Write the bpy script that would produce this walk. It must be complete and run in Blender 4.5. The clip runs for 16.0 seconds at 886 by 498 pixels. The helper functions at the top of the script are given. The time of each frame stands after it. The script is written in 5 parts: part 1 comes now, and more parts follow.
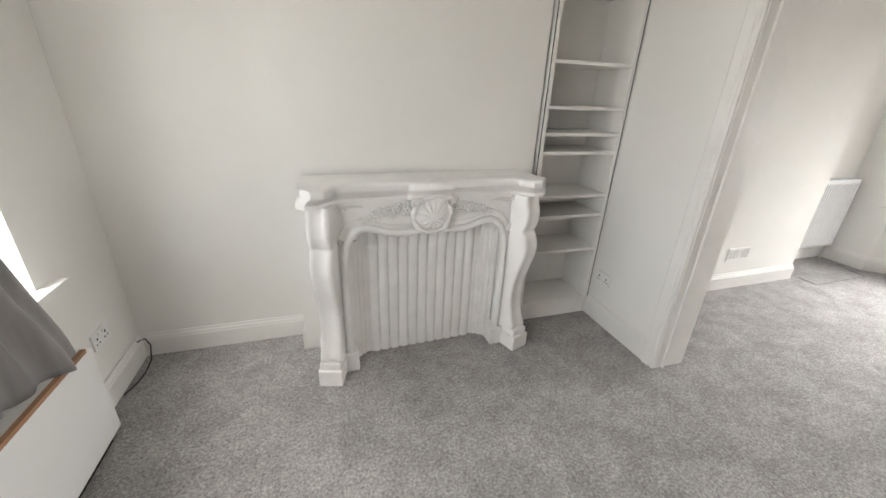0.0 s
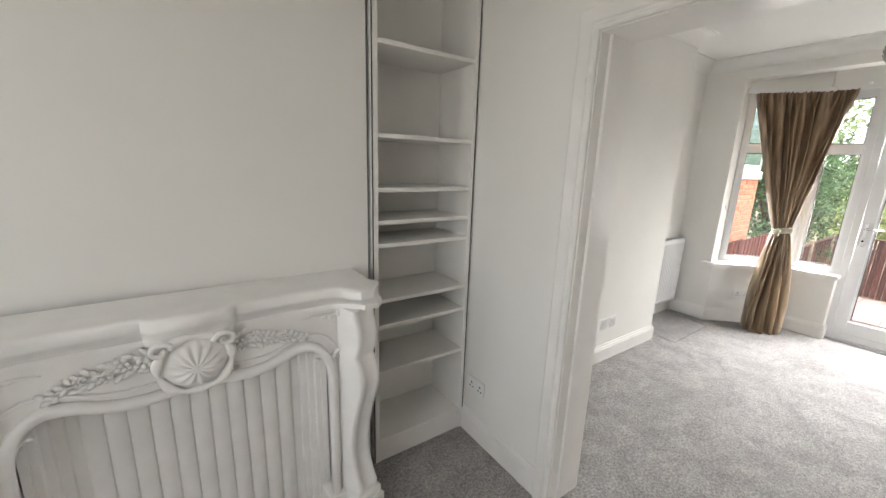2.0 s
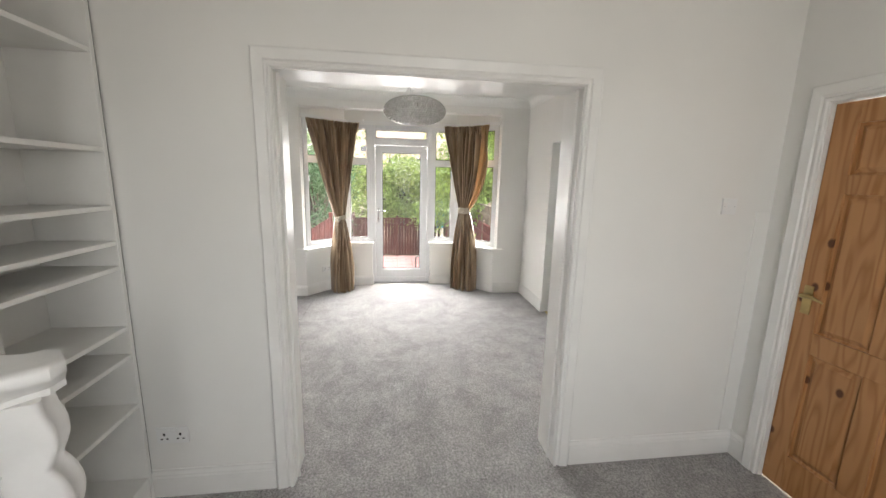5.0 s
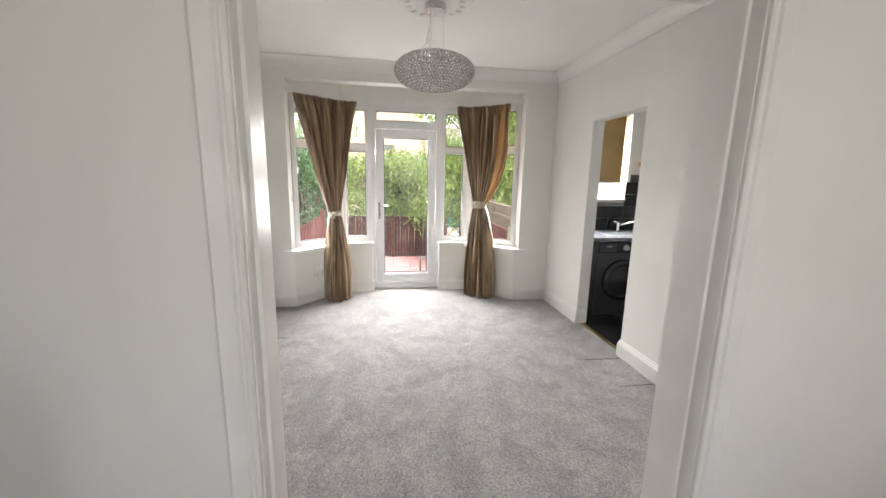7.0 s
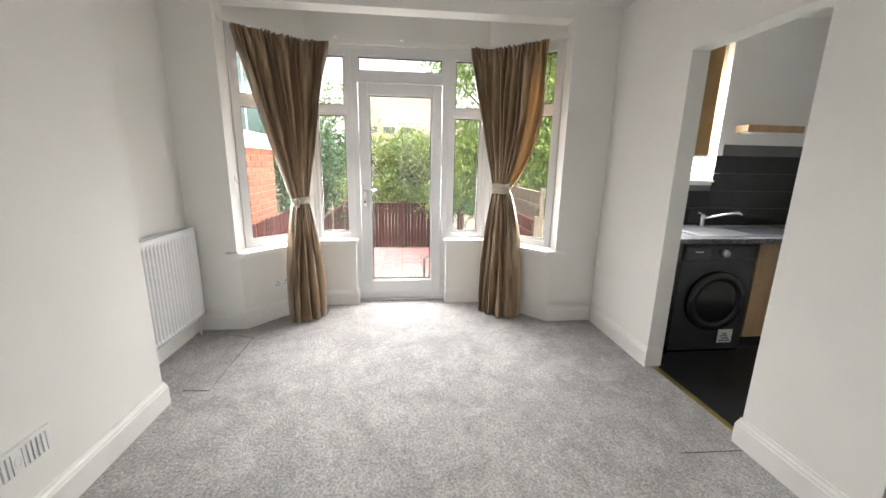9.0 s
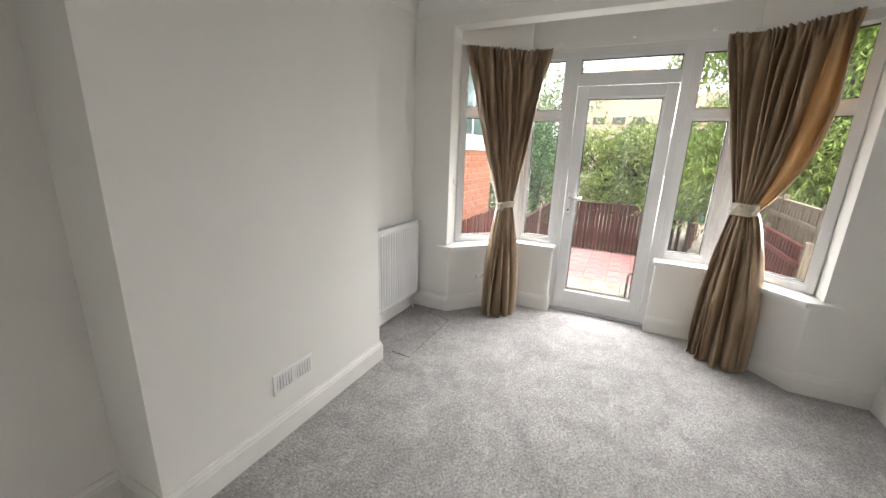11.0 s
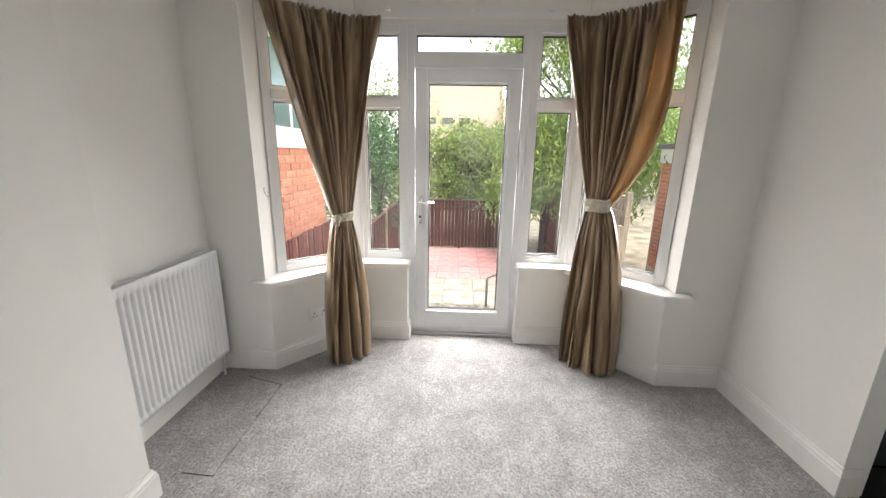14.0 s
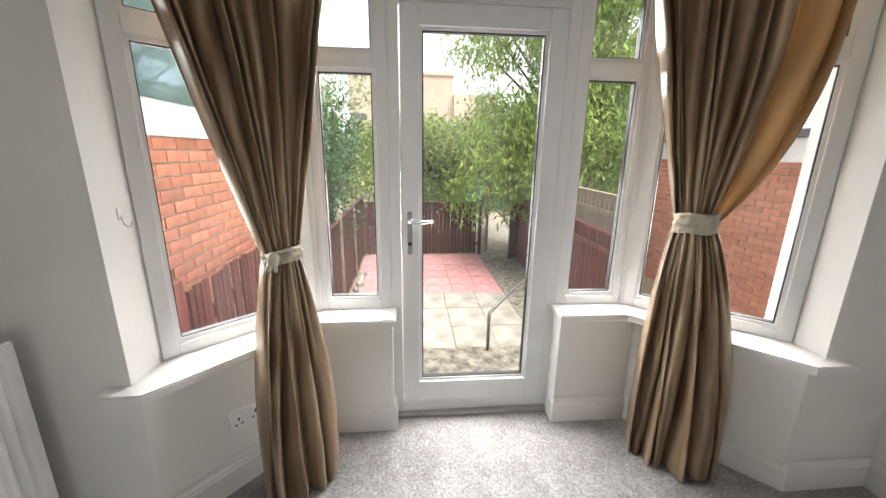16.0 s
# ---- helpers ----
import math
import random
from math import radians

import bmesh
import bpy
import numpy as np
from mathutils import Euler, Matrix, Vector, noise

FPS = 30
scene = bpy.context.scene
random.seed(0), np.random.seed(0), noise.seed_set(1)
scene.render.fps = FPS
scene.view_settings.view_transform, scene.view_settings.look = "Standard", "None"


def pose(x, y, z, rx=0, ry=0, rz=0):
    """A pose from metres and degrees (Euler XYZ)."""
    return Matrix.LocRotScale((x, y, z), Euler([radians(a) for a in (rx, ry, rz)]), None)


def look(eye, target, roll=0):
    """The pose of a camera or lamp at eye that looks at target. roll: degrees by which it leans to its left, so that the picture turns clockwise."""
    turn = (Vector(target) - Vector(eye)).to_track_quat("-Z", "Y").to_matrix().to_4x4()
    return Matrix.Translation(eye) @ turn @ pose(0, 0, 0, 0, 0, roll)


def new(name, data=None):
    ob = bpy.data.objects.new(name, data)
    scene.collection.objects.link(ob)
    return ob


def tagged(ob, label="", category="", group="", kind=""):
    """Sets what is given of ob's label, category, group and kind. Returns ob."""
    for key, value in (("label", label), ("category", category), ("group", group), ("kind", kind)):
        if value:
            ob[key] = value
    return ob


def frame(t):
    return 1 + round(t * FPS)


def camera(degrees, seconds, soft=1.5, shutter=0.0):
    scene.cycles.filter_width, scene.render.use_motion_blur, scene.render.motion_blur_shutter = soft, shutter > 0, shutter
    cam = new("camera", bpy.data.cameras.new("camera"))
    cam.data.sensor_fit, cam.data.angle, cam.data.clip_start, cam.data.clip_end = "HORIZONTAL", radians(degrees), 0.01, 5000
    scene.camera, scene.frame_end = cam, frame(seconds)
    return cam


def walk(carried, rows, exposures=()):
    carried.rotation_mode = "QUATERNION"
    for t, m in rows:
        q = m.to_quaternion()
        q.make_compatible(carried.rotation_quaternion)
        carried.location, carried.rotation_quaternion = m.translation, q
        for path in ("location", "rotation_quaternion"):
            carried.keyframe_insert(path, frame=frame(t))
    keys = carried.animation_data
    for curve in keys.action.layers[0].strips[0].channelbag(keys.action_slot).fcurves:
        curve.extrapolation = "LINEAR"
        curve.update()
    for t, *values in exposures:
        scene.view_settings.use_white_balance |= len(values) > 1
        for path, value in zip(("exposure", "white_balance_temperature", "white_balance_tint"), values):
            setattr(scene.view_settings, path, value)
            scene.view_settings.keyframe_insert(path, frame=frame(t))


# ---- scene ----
cam = camera(99.7, 16.0)
PATH = [
    (0, (-0.059, -0.095, 1.545), (0.508, 1.658, 0.767), 2.3),
    (0.3, (0.06, -0.078, 1.549), (0.716, 1.672, 0.836), 2.0),
    (0.5, (0.149, -0.028, 1.568), (0.883, 1.701, 0.879), 2.1),
    (1, (0.364, 0.088, 1.587), (1.212, 1.798, 0.99), 1.9),
    (1.5, (0.464, 0.245, 1.627), (1.415, 1.923, 1.098), 1.9),
    (1.7, (0.488, 0.314, 1.632), (1.494, 1.972, 1.142), 1.9),
    (2, (0.496, 0.357, 1.606), (1.602, 1.964, 1.164), 1.9),
    (2.5, (0.385, 0.319, 1.575), (1.927, 1.522, 1.157), 1.7),
    (3, (0.258, 0.401, 1.654), (2.16, 0.859, 1.236), 1.8),
    (3.5, (0.113, 0.599, 1.695), (2.074, 0.537, 1.305), 1.8),
    (4, (0.001, 0.701, 1.674), (1.953, 0.453, 1.315), 1.5),
    (4.2, (-0.05, 0.72, 1.66), (1.9, 0.456, 1.301), 1.6),
    (6.3, (0.257, 0.851, 1.536), (2.206, 0.605, 1.159), 0.9),
    (6.5, (0.411, 0.895, 1.502), (2.358, 0.611, 1.143), 0.9),
    (7, (0.771, 0.923, 1.492), (2.714, 0.616, 1.127), 1.2),
    (7.5, (1.135, 0.86, 1.461), (3.079, 0.57, 1.09), 1.0),
    (8, (1.503, 0.772, 1.412), (3.436, 0.478, 0.993), 0.9),
    (8.2, (1.653, 0.748, 1.384), (3.585, 0.444, 0.969), 1.1),
    (10.3, (2.207, 0.466, 1.463), (4.104, 0.85, 0.96), 1.3),
    (10.5, (2.172, 0.476, 1.484), (4.035, 0.998, 0.978), 1.5),
    (11, (2.067, 0.518, 1.53), (3.811, 1.354, 1.018), 2.0),
    (11.5, (2.013, 0.557, 1.547), (3.622, 1.629, 1.037), 2.1),
    (12, (2.039, 0.539, 1.551), (3.608, 1.668, 1.037), 2.1),
    (12.5, (2.189, 0.498, 1.528), (3.807, 1.555, 1.015), 1.8),
    (13, (2.391, 0.493, 1.51), (4.16, 1.274, 1.001), 1.4),
    (13.5, (2.65, 0.6, 1.504), (4.557, 0.946, 1.01), 1.3),
    (14, (2.841, 0.687, 1.509), (4.777, 0.764, 1.016), 1.1),
    (14.5, (3.129, 0.732, 1.482), (5.066, 0.692, 0.987), 1.0),
    (15, (3.365, 0.8, 1.471), (5.302, 0.738, 0.974), 0.8),
    (15.5, (3.642, 0.924, 1.478), (5.577, 0.824, 0.982), 1.0),
    (16, (3.927, 0.994, 1.471), (5.855, 0.815, 0.972), 0.8),
]
EXPOSURES = [(0.0, 2.25), (1.5, 2.07), (3.0, 1.92), (4.2, 2.0), (6.3, 1.95), (8.2, 1.9), (10.4, 1.6), (12.5, 1.54), (14.5, 1.5), (16.0, 1.36)]
SKY, SUN = 0.15, 4.6
BAY, FRONT_W = 29, 5.6

walk(cam, [(t, look(eye, target, roll)) for t, eye, target, roll in PATH], EXPOSURES)

# ---- world and light ----
world = bpy.data.worlds.new("sky")
scene.world = world
world.use_nodes = True
wn, wl = world.node_tree.nodes, world.node_tree.links
sky = wn.new("ShaderNodeTexSky")
sky.sky_type, sky.sun_disc = "NISHITA", False
sky.sun_elevation, sky.sun_rotation = radians(52), radians(250)
grey = wn.new("ShaderNodeHueSaturation")
grey.inputs["Saturation"].default_value = 0.16
wl.new(sky.outputs[0], grey.inputs["Color"])
wl.new(grey.outputs[0], wn["Background"].inputs[0])
wn["Background"].inputs[1].default_value = SKY

sun_data = bpy.data.lights.new("sun", "SUN")
sun_data.energy, sun_data.angle, sun_data.color = SUN, radians(60), (1.0, 0.96, 0.9)
sun = new("sun", sun_data)
sun.matrix_world = look((6.5, -2.5, 14), (9, 0.6, 0))


def window_light(name, at, pitch, yaw, sx, sy, watts, spread, color=(1, 1, 1)):
    """Daylight in a window's opening: pitch is the way up (+) or down (-), yaw 0 shines along -x."""
    d = bpy.data.lights.new(name, "AREA")
    d.shape, d.size, d.size_y, d.energy, d.color, d.spread = "RECTANGLE", sx, sy, watts, color, radians(spread)
    ob = new(name, d)
    way = Vector((-math.cos(radians(pitch)) * math.cos(radians(yaw)), -math.cos(radians(pitch)) * math.sin(radians(yaw)), math.sin(radians(pitch))))
    ob.matrix_world = look(at, Vector(at) + way)
    return ob


# sky light falling in through the three sides of the bay and the front window
for z in (1.15, 1.95):
    window_light("bay_skylight", (6.16, 0.64, z), -42, 0, 1.62, 0.6, BAY / 2, 118, (1.0, 0.987, 0.972))
    window_light("bay_skylight", (5.78, 1.93, z), -30, 47, 0.62, 0.5, BAY * 0.2, 130, (1.0, 0.987, 0.972))
    window_light("bay_skylight", (5.76, -0.67, z), -32, -47, 0.62, 0.5, BAY * 0.15, 124, (1.0, 0.987, 0.972))
window_light("bay_groundlight", (6.12, 0.64, 1.0), 32, 0, 1.62, 0.5, BAY * 0.13, 130, (1.0, 0.99, 0.96))
window_light("front_daylight", (-1.42, 0.5, 1.55), 5, 180, 2.1, 1.5, FRONT_W, 145, (1.0, 0.985, 0.96))
window_light("kitchen_daylight", (5.3, -1.665, 1.9), -35, 0, 0.7, 0.8, 44, 120, (0.95, 0.98, 1.0))


# ---- materials ----
def mat(name, color, rough=0.5, metal=0.0, var=0.06, scale=3.0, fine=120.0, bump=0.05, dist=0.002, color2=None,
        per_object=0.0, spec=0.5, stretch=(1, 1, 1), contrast=(0.35, 0.65)):
    """Painted or plain surface: two scales of noise in colour, a fine bump."""
    m = bpy.data.materials.new(name)
    m.use_nodes = True
    n, l = m.node_tree.nodes, m.node_tree.links
    b = n["Principled BSDF"]
    b.inputs["Roughness"].default_value, b.inputs["Metallic"].default_value = rough, metal
    b.inputs["Specular IOR Level"].default_value = spec
    tc = n.new("ShaderNodeTexCoord")
    mp = n.new("ShaderNodeMapping")
    mp.inputs["Scale"].default_value = stretch
    l.new(tc.outputs["Object"], mp.inputs[0])
    big, small = n.new("ShaderNodeTexNoise"), n.new("ShaderNodeTexNoise")
    for t, sc in ((big, scale), (small, fine)):
        t.inputs["Scale"].default_value, t.inputs["Detail"].default_value = sc, 5
        l.new(mp.outputs[0], t.inputs["Vector"])
    ramp = n.new("ShaderNodeMapRange")
    ramp.inputs[1].default_value, ramp.inputs[2].default_value = contrast
    l.new(big.outputs[0], ramp.inputs[0])
    mix = n.new("ShaderNodeMix")
    mix.data_type = "RGBA"
    c2 = color2 or tuple(c * (1 - var * 2) for c in color)
    mix.inputs[6].default_value, mix.inputs[7].default_value = (*color, 1), (*c2, 1)
    l.new(ramp.outputs[0], mix.inputs[0])
    mix2 = n.new("ShaderNodeMix")
    mix2.data_type, mix2.blend_type = "RGBA", "MULTIPLY"
    mix2.inputs[0].default_value = var
    l.new(mix.outputs[2], mix2.inputs[6])
    l.new(small.outputs[0], mix2.inputs[7])
    out = mix2.outputs[2]
    if per_object:
        oi, mr = n.new("ShaderNodeObjectInfo"), n.new("ShaderNodeMapRange")
        mr.inputs[3].default_value, mr.inputs[4].default_value = 1 - per_object, 1 + per_object
        hs = n.new("ShaderNodeHueSaturation")
        l.new(oi.outputs["Random"], mr.inputs[0])
        l.new(mr.outputs[0], hs.inputs["Value"])
        l.new(out, hs.inputs["Color"])
        out = hs.outputs[0]
    l.new(out, b.inputs["Base Color"])
    if bump:
        bp = n.new("ShaderNodeBump")
        bp.inputs["Strength"].default_value, bp.inputs["Distance"].default_value = bump, dist
        l.new(small.outputs[0], bp.inputs["Height"])
        l.new(bp.outputs[0], b.inputs["Normal"])
    return m


WALL = mat("wall_paint", (0.80, 0.79, 0.76), 0.75, var=0.025, scale=1.3, fine=260, bump=0.06, dist=0.001)
CEIL = mat("ceiling_paint", (0.82, 0.82, 0.80), 0.8, var=0.02, scale=1.0, fine=200, bump=0.05, dist=0.001)
GLOSS = mat("white_gloss_paint", (0.80, 0.79, 0.765), 0.33, var=0.03, scale=5, fine=60, bump=0.06, dist=0.001)
UPVC = mat("white_upvc", (0.74, 0.745, 0.75), 0.28, var=0.02, scale=6, fine=40, bump=0.02, dist=0.0005)
MANTEL = mat("white_stone_paint", (0.86, 0.85, 0.83), 0.45, var=0.03, scale=9, fine=80, bump=0.12, dist=0.001)
SHELF = mat("shelf_paint", (0.79, 0.78, 0.75), 0.5, var=0.03, scale=4, fine=90, bump=0.05, dist=0.001)
CHROME = mat("chrome", (0.75, 0.75, 0.76), 0.12, metal=1.0, var=0.02, bump=0)
STEEL = mat("brushed_steel", (0.55, 0.55, 0.56), 0.3, metal=1.0, var=0.05, bump=0.02)
BRASS = mat("aged_brass", (0.56, 0.43, 0.2), 0.3, metal=1.0, var=0.1, scale=30, bump=0.03)
PLASTIC = mat("white_plastic", (0.79, 0.79, 0.78), 0.3, var=0.01, bump=0)
BLACK = mat("black_plastic", (0.012, 0.012, 0.013), 0.25, var=0.05, bump=0)
# near-black that paints the shade inside gaps, socket pin holes and a keyhole
DARKHOLE = mat("dark_slot", (0.02, 0.02, 0.02), 0.8, bump=0)
RUBBER = mat("black_rubber", (0.015, 0.015, 0.015), 0.6, var=0.05, bump=0)
BRICKM = mat("red_brick", (0.68, 0.28, 0.175), 0.85, var=0.18, scale=9, fine=160, bump=0.35, dist=0.004, per_object=0.17)
MORTAR = mat("pale_mortar", (0.68, 0.60, 0.47), 0.95, var=0.15, scale=20, fine=200, bump=0.4, dist=0.003)
FENCE = mat("brown_fence_stain", (0.105, 0.042, 0.034), 0.75, var=0.25, scale=4, fine=60, bump=0.3, dist=0.003, per_object=0.25, stretch=(6, 6, 0.6))
REDFENCE = mat("red_fence_stain", (0.20, 0.06, 0.05), 0.75, var=0.22, scale=4, fine=60, bump=0.3, dist=0.003, per_object=0.2, stretch=(6, 6, 0.6))
OLDWOOD = mat("weathered_post", (0.33, 0.27, 0.2), 0.85, var=0.25, scale=5, fine=70, bump=0.3, dist=0.003, stretch=(6, 6, 0.7))
REDSLAB = mat("red_paving", (0.50, 0.245, 0.24), 0.9, var=0.12, scale=5, fine=90, bump=0.3, dist=0.003, per_object=0.09)
GREYSLAB = mat("buff_paving", (0.36, 0.335, 0.29), 0.9, var=0.2, scale=3, fine=90, bump=0.35, dist=0.003, per_object=0.08)
CONCRETE = mat("pebbled_concrete", (0.33, 0.30, 0.24), 0.95, var=0.35, scale=14, fine=70, bump=0.6, dist=0.006)
SOIL = mat("bare_ground", (0.26, 0.22, 0.16), 0.95, var=0.3, scale=2, fine=60, bump=0.5, dist=0.01)
BARK = mat("bark", (0.13, 0.10, 0.07), 0.9, var=0.3, scale=6, fine=50, bump=0.6, dist=0.01, stretch=(4, 4, 1))


def carpet_material():
    m = bpy.data.materials.new("grey_pile_carpet")
    m.use_nodes = True
    n, l = m.node_tree.nodes, m.node_tree.links
    b = n["Principled BSDF"]
    b.inputs["Roughness"].default_value = 0.95
    b.inputs["Specular IOR Level"].default_value = 0.1
    b.inputs["Sheen Weight"].default_value = 0.25
    b.inputs["Sheen Roughness"].default_value = 0.5
    tc = n.new("ShaderNodeTexCoord")

    def noise_tex(scale, detail, rough=0.6, warp=0.0):
        t = n.new("ShaderNodeTexNoise")
        t.inputs["Scale"].default_value, t.inputs["Detail"].default_value = scale, detail
        t.inputs["Roughness"].default_value, t.inputs["Distortion"].default_value = rough, warp
        l.new(tc.outputs["Object"], t.inputs["Vector"])
        return t

    brush, tuft, speck = noise_tex(4.5, 6, 0.62, 0.5), noise_tex(75, 3, 0.7), noise_tex(260, 2, 0.8)
    ramp = n.new("ShaderNodeValToRGB")
    ramp.color_ramp.elements[0].position, ramp.color_ramp.elements[1].position = 0.38, 0.60
    ramp.color_ramp.elements[0].color = (0.264, 0.254, 0.250, 1)
    ramp.color_ramp.elements[1].color = (0.342, 0.329, 0.323, 1)
    l.new(brush.outputs[0], ramp.inputs[0])
    foot = noise_tex(19, 3, 0.6, 0.8)
    for t, lo, hi in ((foot, 0.82, 1.16), (tuft, 0.45, 1.6), (speck, 0.4, 1.7)):
        mr, mx = n.new("ShaderNodeMapRange"), n.new("ShaderNodeMix")
        mr.inputs[1].default_value, mr.inputs[2].default_value = 0.3, 0.7
        mr.inputs[3].default_value, mr.inputs[4].default_value = lo, hi
        l.new(t.outputs[0], mr.inputs[0])
        mx.data_type, mx.blend_type = "RGBA", "MULTIPLY"
        mx.inputs[0].default_value = 0.85
        l.new(ramp.outputs[0] if t is foot else last.outputs[2], mx.inputs[6])
        l.new(mr.outputs[0], mx.inputs[7])
        last = mx
    l.new(last.outputs[2], b.inputs["Base Color"])
    add = n.new("ShaderNodeMath")
    add.operation = "MULTIPLY_ADD"
    l.new(brush.outputs[0], add.inputs[0])
    add.inputs[1].default_value = 1.2
    l.new(tuft.outputs[0], add.inputs[2])
    bp = n.new("ShaderNodeBump")
    bp.inputs["Strength"].default_value, bp.inputs["Distance"].default_value = 0.9, 0.008
    l.new(add.outputs[0], bp.inputs["Height"])
    l.new(bp.outputs[0], b.inputs["Normal"])
    return m


def glass_material(name, gloss=1.0, haze=0.0):
    """Clear pane: a mirror share by Fresnel, and a streaky translucent veil that imitates milky reflections and haze.
    """
    m = bpy.data.materials.new(name)
    m.use_nodes = True
    n, l = m.node_tree.nodes, m.node_tree.links
    n.remove(n["Principled BSDF"])
    tr, gl, mx, fr, milky, veil = (n.new("ShaderNode" + k) for k in ("BsdfTransparent", "BsdfGlossy", "MixShader", "Fresnel", "BsdfTranslucent", "MixShader"))
    gl.inputs["Roughness"].default_value = 0.02
    milky.inputs[0].default_value = (0.8, 0.8, 0.8, 1)
    fr.inputs[0].default_value = 1.45
    mul = n.new("ShaderNodeMath")
    mul.operation = "MULTIPLY"
    mul.inputs[1].default_value = gloss
    tc, mp, streak, amount = (n.new("ShaderNode" + k) for k in ("TexCoord", "Mapping", "TexNoise", "MapRange"))
    mp.inputs["Scale"].default_value = (3.0, 3.0, 1.2)
    streak.inputs["Scale"].default_value, streak.inputs["Detail"].default_value = 1.3, 5
    amount.inputs[1].default_value, amount.inputs[2].default_value = 0.42, 0.75
    amount.inputs[3].default_value, amount.inputs[4].default_value = haze * 0.25, haze * 1.8
    l.new(tc.outputs["Object"], mp.inputs[0])
    l.new(mp.outputs[0], streak.inputs["Vector"])
    l.new(streak.outputs[0], amount.inputs[0])
    l.new(amount.outputs[0], veil.inputs[0])
    l.new(tr.outputs[0], veil.inputs[1])
    l.new(milky.outputs[0], veil.inputs[2])
    l.new(fr.outputs[0], mul.inputs[0])
    l.new(mul.outputs[0], mx.inputs[0])
    l.new(veil.outputs[0], mx.inputs[1])
    l.new(gl.outputs[0], mx.inputs[2])
    l.new(mx.outputs[0], n["Material Output"].inputs[0])
    return m


def cloth_material(name, color, thin=0.25, rough=0.55, sheen=0.06, dark=None):
    m = mat(name, color, rough, var=0.12, scale=17, fine=420, bump=0.12, dist=0.001, stretch=(1, 1, 0.07), color2=dark, contrast=(0.38, 0.62))
    n, l = m.node_tree.nodes, m.node_tree.links
    b = n["Principled BSDF"]
    b.inputs["Sheen Weight"].default_value = sheen
    tl, mx = n.new("ShaderNodeBsdfTranslucent"), n.new("ShaderNodeMixShader")
    tl.inputs[0].default_value = (min(1, color[0] * 1.2), color[1] * 1.12, color[2] * 1.0, 1)
    mx.inputs[0].default_value = thin
    l.new(b.outputs[0], mx.inputs[1])
    l.new(tl.outputs[0], mx.inputs[2])
    l.new(mx.outputs[0], n["Material Output"].inputs[0])
    return m


def leaf_material(name, color, color2):
    m = mat(name, color, 0.5, var=0.2, scale=1.2, fine=6, bump=0, color2=color2)
    n, l = m.node_tree.nodes, m.node_tree.links
    b = n["Principled BSDF"]
    geo, mr, hs = n.new("ShaderNodeNewGeometry"), n.new("ShaderNodeMapRange"), n.new("ShaderNodeHueSaturation")
    mr.inputs[3].default_value, mr.inputs[4].default_value = 0.55, 1.45
    l.new(geo.outputs["Random Per Island"], mr.inputs[0])
    l.new(mr.outputs[0], hs.inputs["Value"])
    l.new(b.inputs["Base Color"].links[0].from_socket, hs.inputs["Color"])
    l.new(hs.outputs[0], b.inputs["Base Color"])
    tl, mx = n.new("ShaderNodeBsdfTranslucent"), n.new("ShaderNodeMixShader")
    l.new(hs.outputs[0], tl.inputs[0])
    mx.inputs[0].default_value = 0.35
    l.new(b.outputs[0], mx.inputs[1])
    l.new(tl.outputs[0], mx.inputs[2])
    l.new(mx.outputs[0], n["Material Output"].inputs[0])
    return m


